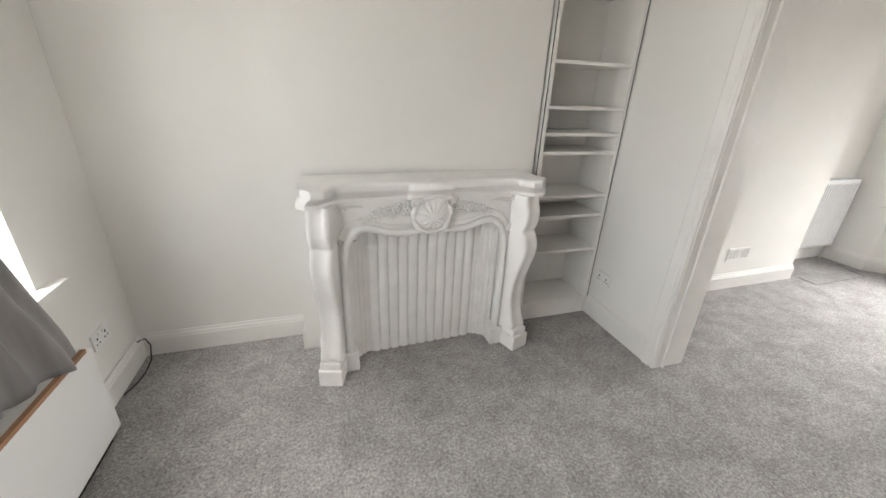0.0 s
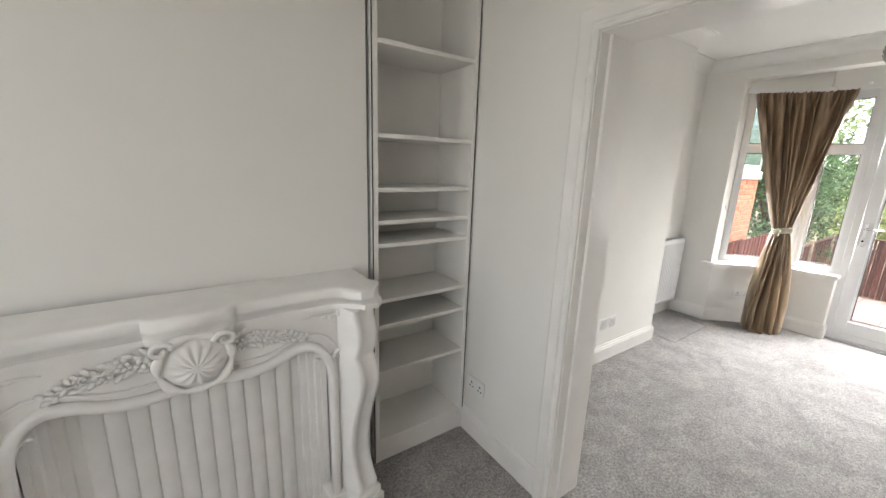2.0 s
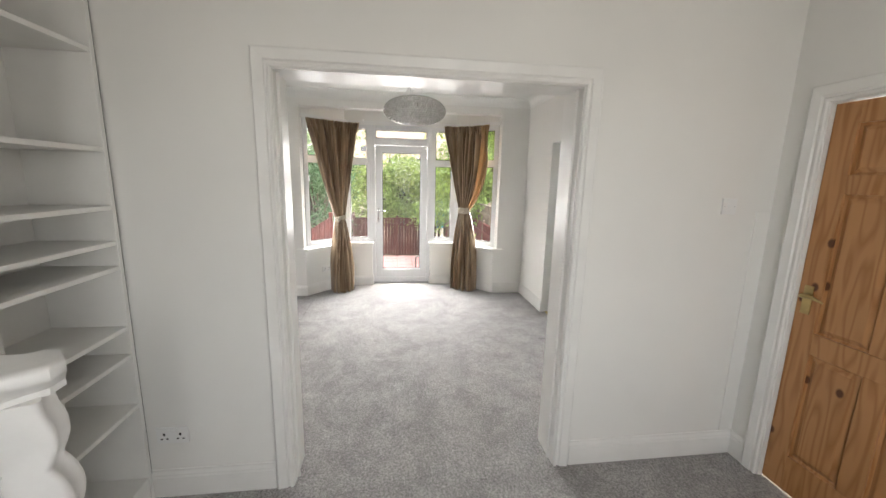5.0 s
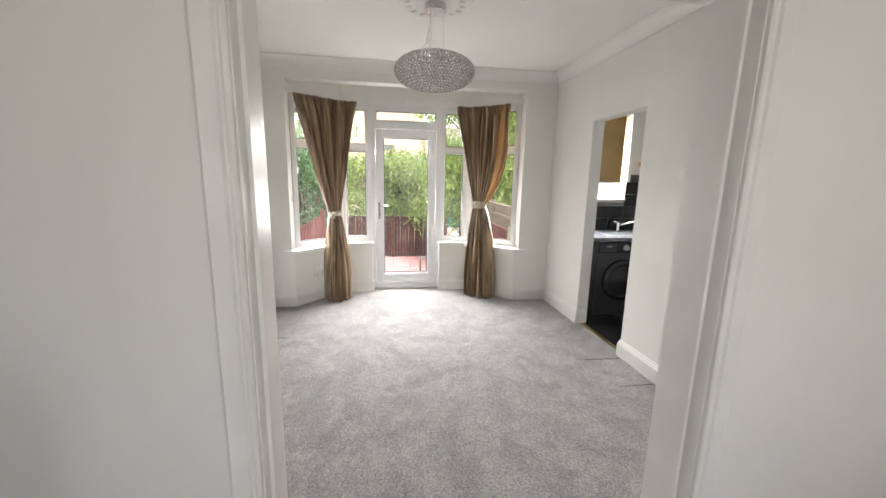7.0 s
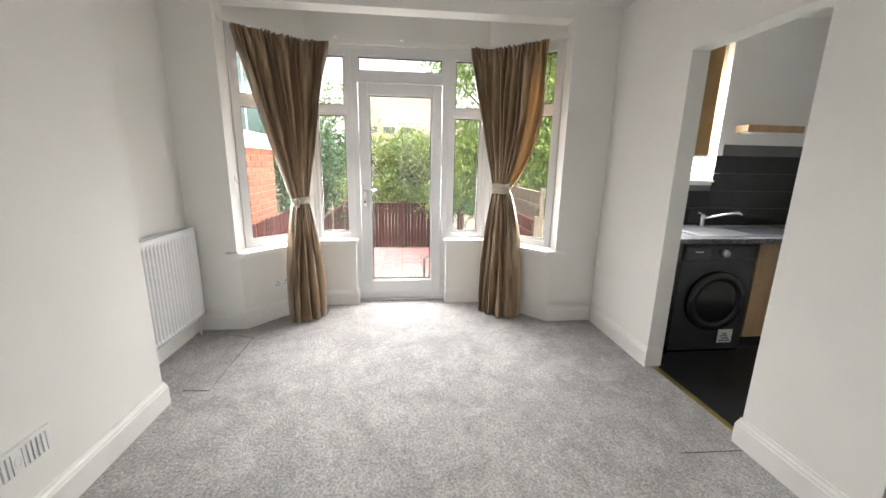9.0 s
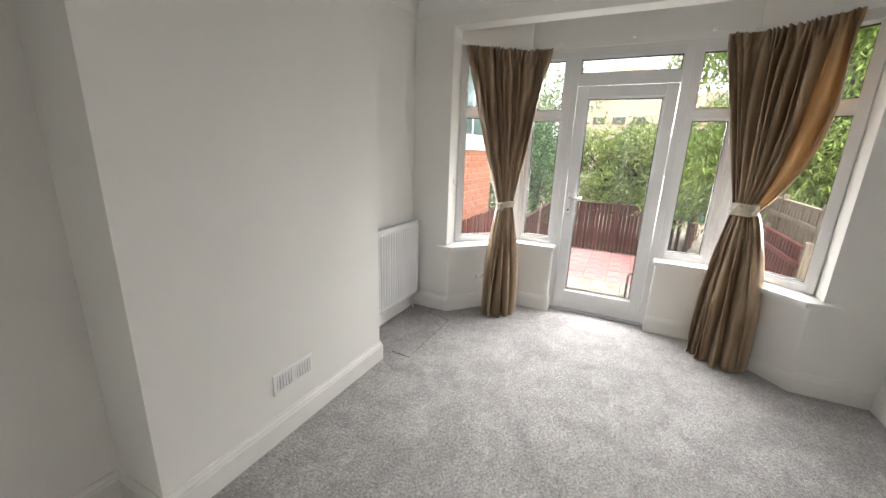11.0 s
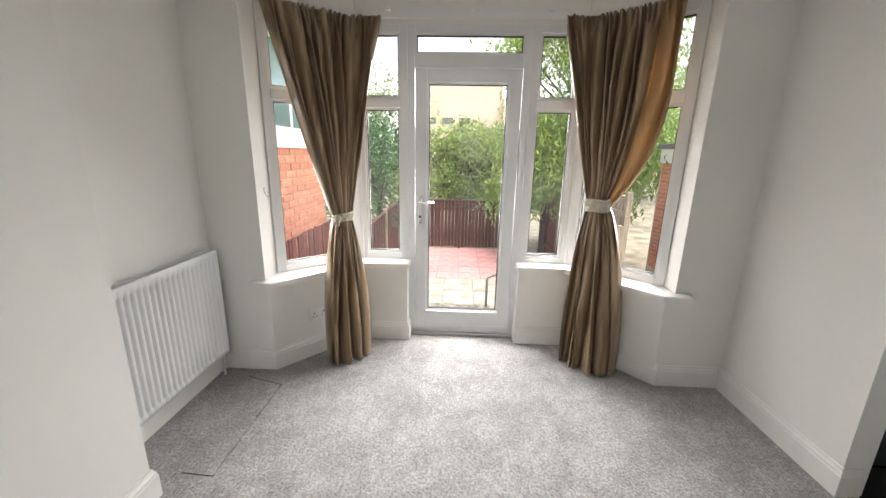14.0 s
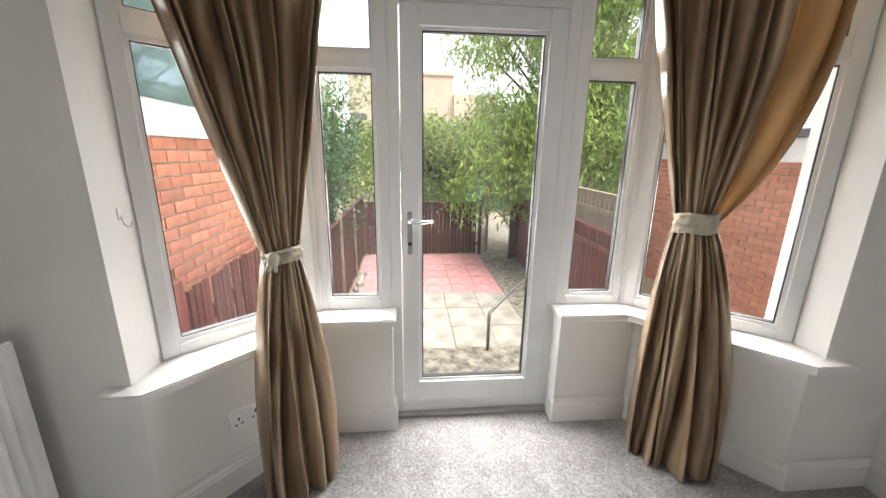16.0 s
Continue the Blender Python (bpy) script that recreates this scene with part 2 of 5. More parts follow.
def pine_material():
    m = bpy.data.materials.new("varnished_pine")
    m.use_nodes = True
    n, l = m.node_tree.nodes, m.node_tree.links
    b = n["Principled BSDF"]
    b.inputs["Roughness"].default_value = 0.32
    tc, mp = n.new("ShaderNodeTexCoord"), n.new("ShaderNodeMapping")
    oi = n.new("ShaderNodeObjectInfo")
    mp.inputs["Scale"].default_value = (6.5, 6.5, 0.75)
    l.new(tc.outputs["Object"], mp.inputs[0])
    off = n.new("ShaderNodeVectorMath")
    off.operation = "MULTIPLY_ADD"
    l.new(oi.outputs["Random"], off.inputs[0])
    off.inputs[1].default_value = (7, 3, 9)
    l.new(mp.outputs[0], off.inputs[2])
    base = n.new("ShaderNodeTexNoise")
    base.inputs["Scale"].default_value, base.inputs["Detail"].default_value = 1.3, 2
    l.new(off.outputs[0], base.inputs["Vector"])
    rings = n.new("ShaderNodeMath")
    rings.operation = "MULTIPLY"
    rings.inputs[1].default_value = 17
    l.new(base.outputs[0], rings.inputs[0])
    saw = n.new("ShaderNodeMath")
    saw.operation = "PINGPONG"
    saw.inputs[1].default_value = 1.0
    l.new(rings.outputs[0], saw.inputs[0])
    ramp = n.new("ShaderNodeValToRGB")
    ramp.color_ramp.elements[0].color = (0.45, 0.225, 0.088, 1)
    ramp.color_ramp.elements[1].color = (0.335, 0.145, 0.046, 1)
    ramp.color_ramp.elements[0].position, ramp.color_ramp.elements[1].position = 0.3, 1.0
    l.new(saw.outputs[0], ramp.inputs[0])
    knots = n.new("ShaderNodeTexVoronoi")
    knots.voronoi_dimensions = "2D"
    knots.inputs["Scale"].default_value = 1.0
    kmap = n.new("ShaderNodeMapping")
    kmap.inputs["Scale"].default_value = (3.0, 3.0, 2.2)
    kmap.inputs["Rotation"].default_value = (radians(90), 0, 0)
    l.new(tc.outputs["Object"], kmap.inputs[0])
    kadd = n.new("ShaderNodeVectorMath")
    kadd.operation = "MULTIPLY_ADD"
    l.new(oi.outputs["Random"], kadd.inputs[0])
    kadd.inputs[1].default_value = (5, 8, 3)
    l.new(kmap.outputs[0], kadd.inputs[2])
    l.new(kadd.outputs[0], knots.inputs["Vector"])
    kr = n.new("ShaderNodeMapRange")
    kr.inputs[1].default_value, kr.inputs[2].default_value = 0.035, 0.06
    l.new(knots.outputs["Distance"], kr.inputs[0])
    mx = n.new("ShaderNodeMix")
    mx.data_type = "RGBA"
    mx.inputs[6].default_value = (0.085, 0.025, 0.008, 1)
    l.new(kr.outputs[0], mx.inputs[0])
    l.new(ramp.outputs[0], mx.inputs[7])
    l.new(mx.outputs[2], b.inputs["Base Color"])
    return m


CARPET = carpet_material()
# a slight veil paints hazy reflections onto the panes
PANE = glass_material("window_glass", gloss=0.22, haze=0.004)
CRYSTAL = mat("crystal_bead", (0.78, 0.77, 0.75), 0.1, metal=0.1, var=0.2, scale=40, bump=0)
clear, through_bead = CRYSTAL.node_tree.nodes.new("ShaderNodeBsdfTransparent"), CRYSTAL.node_tree.nodes.new("ShaderNodeMixShader")
through_bead.inputs[0].default_value = 0.42
CRYSTAL.node_tree.links.new(CRYSTAL.node_tree.nodes["Principled BSDF"].outputs[0], through_bead.inputs[1])
CRYSTAL.node_tree.links.new(clear.outputs[0], through_bead.inputs[2])
CRYSTAL.node_tree.links.new(through_bead.outputs[0], CRYSTAL.node_tree.nodes["Material Output"].inputs[0])
# plain satin: the dark vertical streaks paint fold shade into its colour
CURTAIN = cloth_material("gold_brown_satin", (0.42, 0.31, 0.20), 0.07, 0.32, dark=(0.185, 0.118, 0.065))
LINING = cloth_material("tan_curtain_lining", (0.50, 0.36, 0.20), 0.28, 0.8, dark=(0.38, 0.255, 0.13))
TIE = cloth_material("cream_tieback_cloth", (0.60, 0.55, 0.44), 0.1, 0.8, dark=(0.50, 0.45, 0.35))
GREYCLOTH = cloth_material("grey_curtain_cloth", (0.33, 0.315, 0.315), 0.1)
PINE = pine_material()


# ---- building helpers ----
def box(bm, x0, x1, y0, y1, z0, z1, bevel=0.0):
    v = [bm.verts.new((x, y, z)) for x in (x0, x1) for y in (y0, y1) for z in (z0, z1)]
    faces = [bm.faces.new([v[i] for i in q]) for q in ((0, 1, 3, 2), (4, 6, 7, 5), (0, 4, 5, 1), (2, 3, 7, 6), (0, 2, 6, 4), (1, 5, 7, 3))]
    if bevel:
        edges = list({e for f in faces for e in f.edges})
        bmesh.ops.bevel(bm, geom=edges, offset=bevel, segments=2, affect="EDGES", profile=0.6)
    return bm


def prism(bm, pts, z0, z1):
    lo, hi = [bm.verts.new((x, y, z0)) for x, y in pts], [bm.verts.new((x, y, z1)) for x, y in pts]
    n = len(pts)
    bm.faces.new(lo[::-1])
    bm.faces.new(hi)
    for i in range(n):
        bm.faces.new((lo[i], lo[(i + 1) % n], hi[(i + 1) % n], hi[i]))
    return bm


def rod(bm, a, b, r, seg=10, r2=None):
    a, b = Vector(a), Vector(b)
    q = (b - a).to_track_quat("Z", "Y").to_matrix()
    rings = []
    for p, rr in ((a, r), (b, r if r2 is None else r2)):
        rings.append([bm.verts.new(p + q @ Vector((rr * math.cos(t), rr * math.sin(t), 0))) for t in (2 * math.pi * i / seg for i in range(seg))])
    for i in range(seg):
        bm.faces.new((rings[0][i], rings[0][(i + 1) % seg], rings[1][(i + 1) % seg], rings[1][i]))
    bm.faces.new(rings[0][::-1])
    bm.faces.new(rings[1])
    return bm


def tube(bm, pts, r, seg=8):
    """A bent rod through the points; r is a number or one for each point."""
    pts = [Vector(p) for p in pts]
    rs = r if isinstance(r, (list, tuple)) else [r] * len(pts)
    rings, side = [], None
    for i, p in enumerate(pts):
        d = (pts[min(i + 1, len(pts) - 1)] - pts[max(i - 1, 0)]).normalized()
        if side is None:
            side = d.orthogonal().normalized()
        side = (side - d * side.dot(d)).normalized()
        up = d.cross(side)
        rings.append([bm.verts.new(p + rs[i] * (math.cos(t) * side + math.sin(t) * up)) for t in (2 * math.pi * k / seg for k in range(seg))])
    for a, b in zip(rings, rings[1:]):
        for k in range(seg):
            bm.faces.new((a[k], a[(k + 1) % seg], b[(k + 1) % seg], b[k]))
    bm.faces.new(rings[0][::-1])
    bm.faces.new(rings[-1])
    return bm


def lathe(bm, profile, seg=32, centre=(0, 0, 0)):
    c = Vector(centre)
    rings = []
    for r, z in profile:
        rings.append([bm.verts.new(c + Vector((max(r, 1e-4) * math.cos(t), max(r, 1e-4) * math.sin(t), z))) for t in (2 * math.pi * k / seg for k in range(seg))])
    for a, b in zip(rings, rings[1:]):
        for k in range(seg):
            bm.faces.new((a[k], a[(k + 1) % seg], b[(k + 1) % seg], b[k]))
    return bm


def grid_mesh(bm, rows, close=False):
    vs = [[bm.verts.new(p) for p in r] for r in rows]
    for a, b in zip(vs, vs[1:]):
        n = len(a)
        for i in range(n if close else n - 1):
            bm.faces.new((a[i], a[(i + 1) % n], b[(i + 1) % n], b[i]))
    return vs


def blob(bm, c, size, rot=None, sub=1):
    m = Matrix.Translation(c) @ (rot or Matrix()) @ Matrix.Diagonal((*size, 1))
    bmesh.ops.create_icosphere(bm, subdivisions=sub, radius=1, matrix=m)


def offset_line(path, d):
    """The polyline moved d to its left, mitred."""
    out = []
    for i, p in enumerate(path):
        p = Vector(p)
        ns = []
        if i:
            e = (p - Vector(path[i - 1])).normalized()
            ns.append(Vector((-e.y, e.x)))
        if i < len(path) - 1:
            e = (Vector(path[i + 1]) - p).normalized()
            ns.append(Vector((-e.y, e.x)))
        if len(ns) == 2:
            m = ns[0] + ns[1]
            m = m / max(m.dot(ns[0]), 0.2)
        else:
            m = ns[0]
        out.append(p + m * d)
    return out


def moulding(bm, path, profile):
    """Sweeps a closed profile of (distance to the left, z) along a floor path, with flat ends."""
    lines = [[(q.x, q.y, z) for q in offset_line(path, d)] for d, z in profile]
    vs = [[bm.verts.new(p) for p in line] for line in lines]
    k = len(vs)
    for i in range(k):
        a, b = vs[i], vs[(i + 1) % k]
        for j in range(len(path) - 1):
            bm.faces.new((a[j], a[j + 1], b[j + 1], b[j]))
    bm.faces.new([v[0] for v in vs])
    bm.faces.new([v[-1] for v in vs][::-1])
    return bm


def shade_by_angle(ob, degrees=35):
    for p in ob.data.polygons:
        p.use_smooth = True
    ob.data.set_sharp_from_angle(angle=radians(degrees))
    return ob


def finish(ob, bm, material, smooth=False):
    bmesh.ops.recalc_face_normals(bm, faces=bm.faces)
    bm.to_mesh(ob.data)
    bm.free()
    if smooth:
        for p in ob.data.polygons:
            p.use_smooth = True
    if material:
        ob.data.materials.append(material)
    return ob


def part(name, bm, material, parent, label="", smooth=False, loc=(0, 0, 0)):
    ob = finish(new(name, bpy.data.meshes.new(name)), bm, material, smooth)
    ob.parent, ob.location = parent, loc
    if label:
        tagged(ob, label)
    return ob


def solid(name, bm, material, label, category, kind="", group="", smooth=False):
    return tagged(finish(new(name, bpy.data.meshes.new(name)), bm, material, smooth), label, category, group, kind)


def thing(name, m, label, category, group="", kind=""):
    ob = new(name)
    ob.empty_display_size = 0.1
    ob.matrix_world = m
    return tagged(ob, label, category, group, kind)


def B(*a, **k):
    return box(bmesh.new(), *a, **k)


# ---- rooms ----
CH = 2.72            # ceiling height
X1, X2 = 1.80, 2.01  # wall between the rooms
XB = 5.17            # bay wall


def walled(bm, axis, a0, a1, b0, b1, z0, z1, holes=()):
    """A wall with openings: a is its thickness, b its length along the other axis; holes are (b0, b1, z0, z1)."""
    cuts = sorted({b0, b1, *[h[0] for h in holes], *[h[1] for h in holes]})
    for p, q in zip(cuts, cuts[1:]):
        zs = [(z0, z1)]
        for h in holes:
            if h[0] <= p and h[1] >= q:
                zs = [(z0, h[2]), (h[3], z1)]
        for lo, hi in zs:
            if hi - lo > 1e-4:
                box(bm, *((a0, a1, p, q) if axis == "x" else (p, q, a0, a1)), lo, hi)
    return bm


def wall(name, axis, a0, a1, b0, b1, holes=(), z0=-0.02, z1=CH + 0.1, label="smooth off-white painted plaster wall"):
    return solid(name, walled(bmesh.new(), axis, a0, a1, b0, b1, z0, z1, holes), WALL, label, "wall", "structure")


solid("floor", prism(bmesh.new(), [(-1.2, -1.35), (2.01, -1.35), (2.01, -1.17), (5.82, -1.17), (5.82, 2.35), (-1.2, 2.35)], -0.1, 0.0), CARPET, "grey cut-pile fitted carpet with brushed footmarks", "carpet", "structure")
wall("wall_middle", "x", X1, X2, -1.46, 2.48, [(-0.20, 1.31, -0.02, 2.12)])
wall("wall_bay_left", "x", XB, XB + 0.29, 1.971, 2.48)
wall("wall_bay_right", "x", XB, XB + 0.29, -1.23, -0.725)
wall("wall_bay_above", "x", XB, XB + 0.15, -0.725, 1.971, z0=2.517)
wall("wall_front", "x", -1.5, -1.2, -1.46, 2.48, [(-0.6, 1.62, 0.74, 2.35)])
wall("wall_fireplace_recess", "y", 2.19, 2.48, -1.2, -0.26)
wall("wall_chimney_breast", "y", 2.0, 2.48, -0.26, 1.19)
wall("wall_alcove_back", "y", 2.30, 2.48, 1.19, X1)
wall("wall_back_recess", "y", 2.33, 2.48, X2, XB)
wall("wall_back_breast", "y", 2.0, 2.329, 2.66, 4.126)
wall("wall_hall", "y", -1.46, -1.33, -1.2, X1, [(0.81, 1.63, -0.02, 2.05)])
wall("wall_kitchen", "y", -1.23, -1.11, X2, XB, [(2.22, 3.02, -0.02, 2.08), (3.565, 4.335, -0.02, 2.09)])
solid("ceiling_front", B(-1.2, X1, -1.46, 2.48, CH, CH + 0.1), CEIL, "white painted plaster ceiling", "ceiling", "structure")
solid("ceiling_back", B(X2, XB, -1.23, 2.48, CH, CH + 0.1), CEIL, "white painted plaster ceiling", "ceiling", "structure")

# low walls under the bay windows, sills and the plaster above
LOW_L = [(5.17, 1.971), (5.17, 1.95), (5.69, 1.50), (5.69, 1.085), (6.0, 1.085), (6.0, 1.62), (5.70, 1.971)]
MID = 0.64


def flip(pts):
    return [(x, 2 * MID - y - (0.034 if 2 * MID - y < -0.68 else 0)) for x, y in pts][::-1]


SILL_L = [(5.105, 2.05), (5.105, 1.90), (5.65, 1.43), (5.65, 1.065), (5.82, 1.065), (5.82, 1.49), (5.34, 1.969), (5.168, 1.969), (5.168, 2.05)]
for tag, turn in (("left", lambda p: p), ("right", flip)):
    solid("wall_bay_low_" + tag, prism(bmesh.new(), turn(LOW_L), -0.02, 0.622), WALL, "low plastered wall under the bay window", "wall", "structure")
    bm = prism(bmesh.new(), turn(SILL_L), 0.624, 0.662)
    bmesh.ops.bevel(bm, geom=[e for e in bm.edges if abs(e.verts[0].co.z - e.verts[1].co.z) < 1e-5], offset=0.006, segments=2, affect="EDGES")
    solid("window_sill", bm, GLOSS, "white gloss-painted bay window sill board", "sill", "structure")
HEAD = [(5.335, 1.969), (5.785, 1.475), (5.80, 1.47), (5.80, -0.19), (5.785, -0.195), (5.30, -0.723)]
solid("wall_bay_head", prism(bmesh.new(), HEAD + [(5.46, -0.74), (6.05, -0.42), (6.05, 1.70), (5.46, 1.99)], 2.40, 2.74), WALL, "plaster band above the bay window", "wall", "structure")
solid("ceiling_bay", prism(bmesh.new(), [(XB + 0.151, 1.98), (XB + 0.151, -0.74), (6.1, -0.74), (6.1, 1.98)], 2.72, 2.82), CEIL, "white painted bay ceiling", "ceiling", "structure")

SKIRT = [(0.0, 0.0), (0.019, 0.0), (0.019, 0.108), (0.015, 0.116), (0.015, 0.124), (0.008, 0.136), (0.006, 0.148), (0.0, 0.148)]
SKIRTS = [
    [(X2, -0.26), (X2, -1.11), (2.17, -1.11)], [(3.07, -1.11), (3.565, -1.11), (3.565, -1.2)], [(4.335, -1.2), (4.335, -1.11), (XB, -1.11), (XB, -0.69), (5.69, -0.225), (5.69, 0.185), (5.78, 0.185)],
    [(5.78, 1.085), (5.69, 1.085), (5.69, 1.50), (XB, 1.95), (XB, 2.33), (4.126, 2.33), (4.126, 2.0), (2.66, 2.0), (2.66, 2.33), (X2, 2.33), (X2, 1.37)],
    [(X1, 1.37), (X1, 1.99)], [(-0.26, 2.0), (-0.26, 2.19), (-1.2, 2.19), (-1.2, -1.33), (0.75, -1.33)], [(1.69, -1.33), (X1, -1.33), (X1, -0.26)],
]
for path in SKIRTS:
    solid("baseboard", moulding(bmesh.new(), path, SKIRT), GLOSS, "white gloss skirting board with moulded top edge", "skirting", "structure")
COVE = [(0.0, CH), (0.108, CH), (0.108, CH - 0.008)] + [(0.008 + 0.1 * (1 - math.sin(a)), CH - 0.008 - 0.1 * (1 - math.cos(a))) for a in (radians(10 * k) for k in range(10))] + [(0.0, CH - 0.108)]
for path in ([(X2, -1.11), (XB, -1.11), (XB, 2.33), (4.126, 2.33), (4.126, 2.0), (2.66, 2.0), (2.66, 2.33), (X2, 2.33), (X2, -1.11)],
             [(-1.2, -1.33), (X1, -1.33), (X1, 1.99), (-0.26, 1.99), (-0.26, 2.19), (-1.2, 2.19), (-1.2, -1.33)]):
    solid("coving", moulding(bmesh.new(), path, COVE), CEIL, "white concave plaster coving", "coving", "structure")

# lining and architraves of the wide opening
lining = thing("opening_lining", pose(0, 0, 0), "white gloss-painted timber lining of a wide doorway", "doorway", kind="structure")
part("jamb", B(X1 - 0.002, X2 + 0.002, 1.279, 1.309, 0, 2.119), GLOSS, lining)
part("jamb", B(X1 - 0.002, X2 + 0.002, -0.199, -0.168, 0, 2.119), GLOSS, lining)
part("head", B(X1 - 0.002, X2 + 0.002, -0.168, 1.279, 2.093, 2.119), GLOSS, lining)
part("stop_bead", B(X1 + 0.05, X1 + 0.062, 1.267, 1.279, 0, 2.093), GLOSS, lining)
part("stop_bead", B(X1 + 0.05, X1 + 0.062, -0.168, -0.156, 0, 2.093), GLOSS, lining)
ARCH = [(0.004, 0.0), (0.004, 0.016), (0.010, 0.021), (0.018, 0.021), (0.023, 0.014), (0.030, 0.014), (0.036, 0.022), (0.078, 0.027), (0.086, 0.022), (0.086, 0.0)]


def architrave(name, axis, face, sign, lo, hi, top, label, profile=ARCH, feet=0.0):
    """Moulded frame round an opening, on the wall face; sign is the way out of the wall."""
    bm = bmesh.new()
    rows = []
    for u, v in profile:
        pts = [(lo - u, feet), (lo - u, top + u), (hi + u, top + u), (hi + u, feet)]
        f = face + sign * v
        rows.append([bm.verts.new((f, p, z) if axis == "x" else (p, f, z)) for p, z in pts])
    for a, b in zip(rows, rows[1:] + rows[:1]):
        for j in range(3):
            bm.faces.new((a[j], a[j + 1], b[j + 1], b[j]))
    bm.faces.new([r[0] for r in rows])
    bm.faces.new([r[-1] for r in rows])
    return solid(name, bm, GLOSS, label, "architrave", "structure")


architrave("trim_opening_front", "x", X1, -1, -0.168, 1.279, 2.093, "white moulded architrave round the wide doorway")
architrave("trim_opening_back", "x", X2, 1, -0.168, 1.279, 2.093, "white moulded architrave round the wide doorway")


# ---- bay windows and garden door ----
def window_unit(name, a, b, label, bars=0.055, hook=False):
    """A white frame from a to b (inner face on that line, the room to its left), with a transom and two panes."""
    a, b = Vector(a), Vector(b)
    ln = (b - a).length
    ang = math.degrees(math.atan2(b.y - a.y, b.x - a.x))
    w = thing(name, pose(a.x, a.y, 0.662, 0, 0, ang), label, "window", "bay windows", "structure")
    h = 2.40 - 0.662
    t0, t1 = 1.838 - 0.662, 1.905 - 0.662
    bm = bmesh.new()
    box(bm, 0, bars, -0.07, 0, 0, h, 0.004)
    box(bm, ln - bars, ln, -0.07, 0, 0, h, 0.004)
    box(bm, bars, ln - bars, -0.07, 0, 0, 0.05, 0.004)
    box(bm, bars, ln - bars, -0.07, 0, h - 0.05, h, 0.004)
    part("window_frame", bm, UPVC, w)
    part("transom", B(bars, ln - bars, -0.068, -0.001, t0, t1, bevel=0.006), UPVC, w)
    for z0, z1 in ((0.05, t0), (t1, h - 0.05)):
        bm = bmesh.new()
        g = 0.016
        for q in ((bars, bars + g, z0, z1), (ln - bars - g, ln - bars, z0, z1), (bars + g, ln - bars - g, z0, z0 + g), (bars + g, ln - bars - g, z1 - g, z1)):
            box(bm, q[0], q[1], -0.055, -0.012, q[2], q[3])
        part("glazing_bead", bm, UPVC, w)
        bm = bmesh.new()
        g2 = g + 0.005
        for q in ((bars + g, bars + g2, z0 + g, z1 - g), (ln - bars - g2, ln - bars - g, z0 + g, z1 - g), (bars + g, ln - bars - g, z0 + g, z0 + g2), (bars + g, ln - bars - g, z1 - g2, z1 - g)):
            box(bm, q[0], q[1], -0.05, -0.02, q[2], q[3])
        part("gasket", bm, RUBBER, w, "black rubber glazing gasket")
        p = part("pane", B(bars + g, ln - bars - g, -0.038, -0.032, z0 + g, z1 - g), PANE, w, "clear glass pane")
        p.visible_shadow = False
    return w


window_unit("window_1", (5.785, 1.475), (5.335, 1.962), "white plastic angled side window of the bay, with transom")
window_unit("window_2", (5.80, 1.090), (5.80, 1.475), "narrow white plastic window beside the garden door")
window_unit("window_3", (5.80, -0.195), (5.80, 0.19), "narrow white plastic window beside the garden door")
window_unit("window_4", (5.303, -0.716), (5.785, -0.195), "white plastic angled side window of the bay, with transom")
bm = bmesh.new()
prism(bm, [(5.788, 1.455), (5.87, 1.455), (5.87, 1.54), (5.835, 1.55), (5.78, 1.485)], 0.662, 2.40)
prism(bm, [(5.788, -0.175), (5.78, -0.205), (5.835, -0.27), (5.87, -0.26), (5.87, -0.175)], 0.662, 2.40)
solid("bay_corner_post", bm, UPVC, "white plastic corner posts of the bay window", "window frame", "structure")


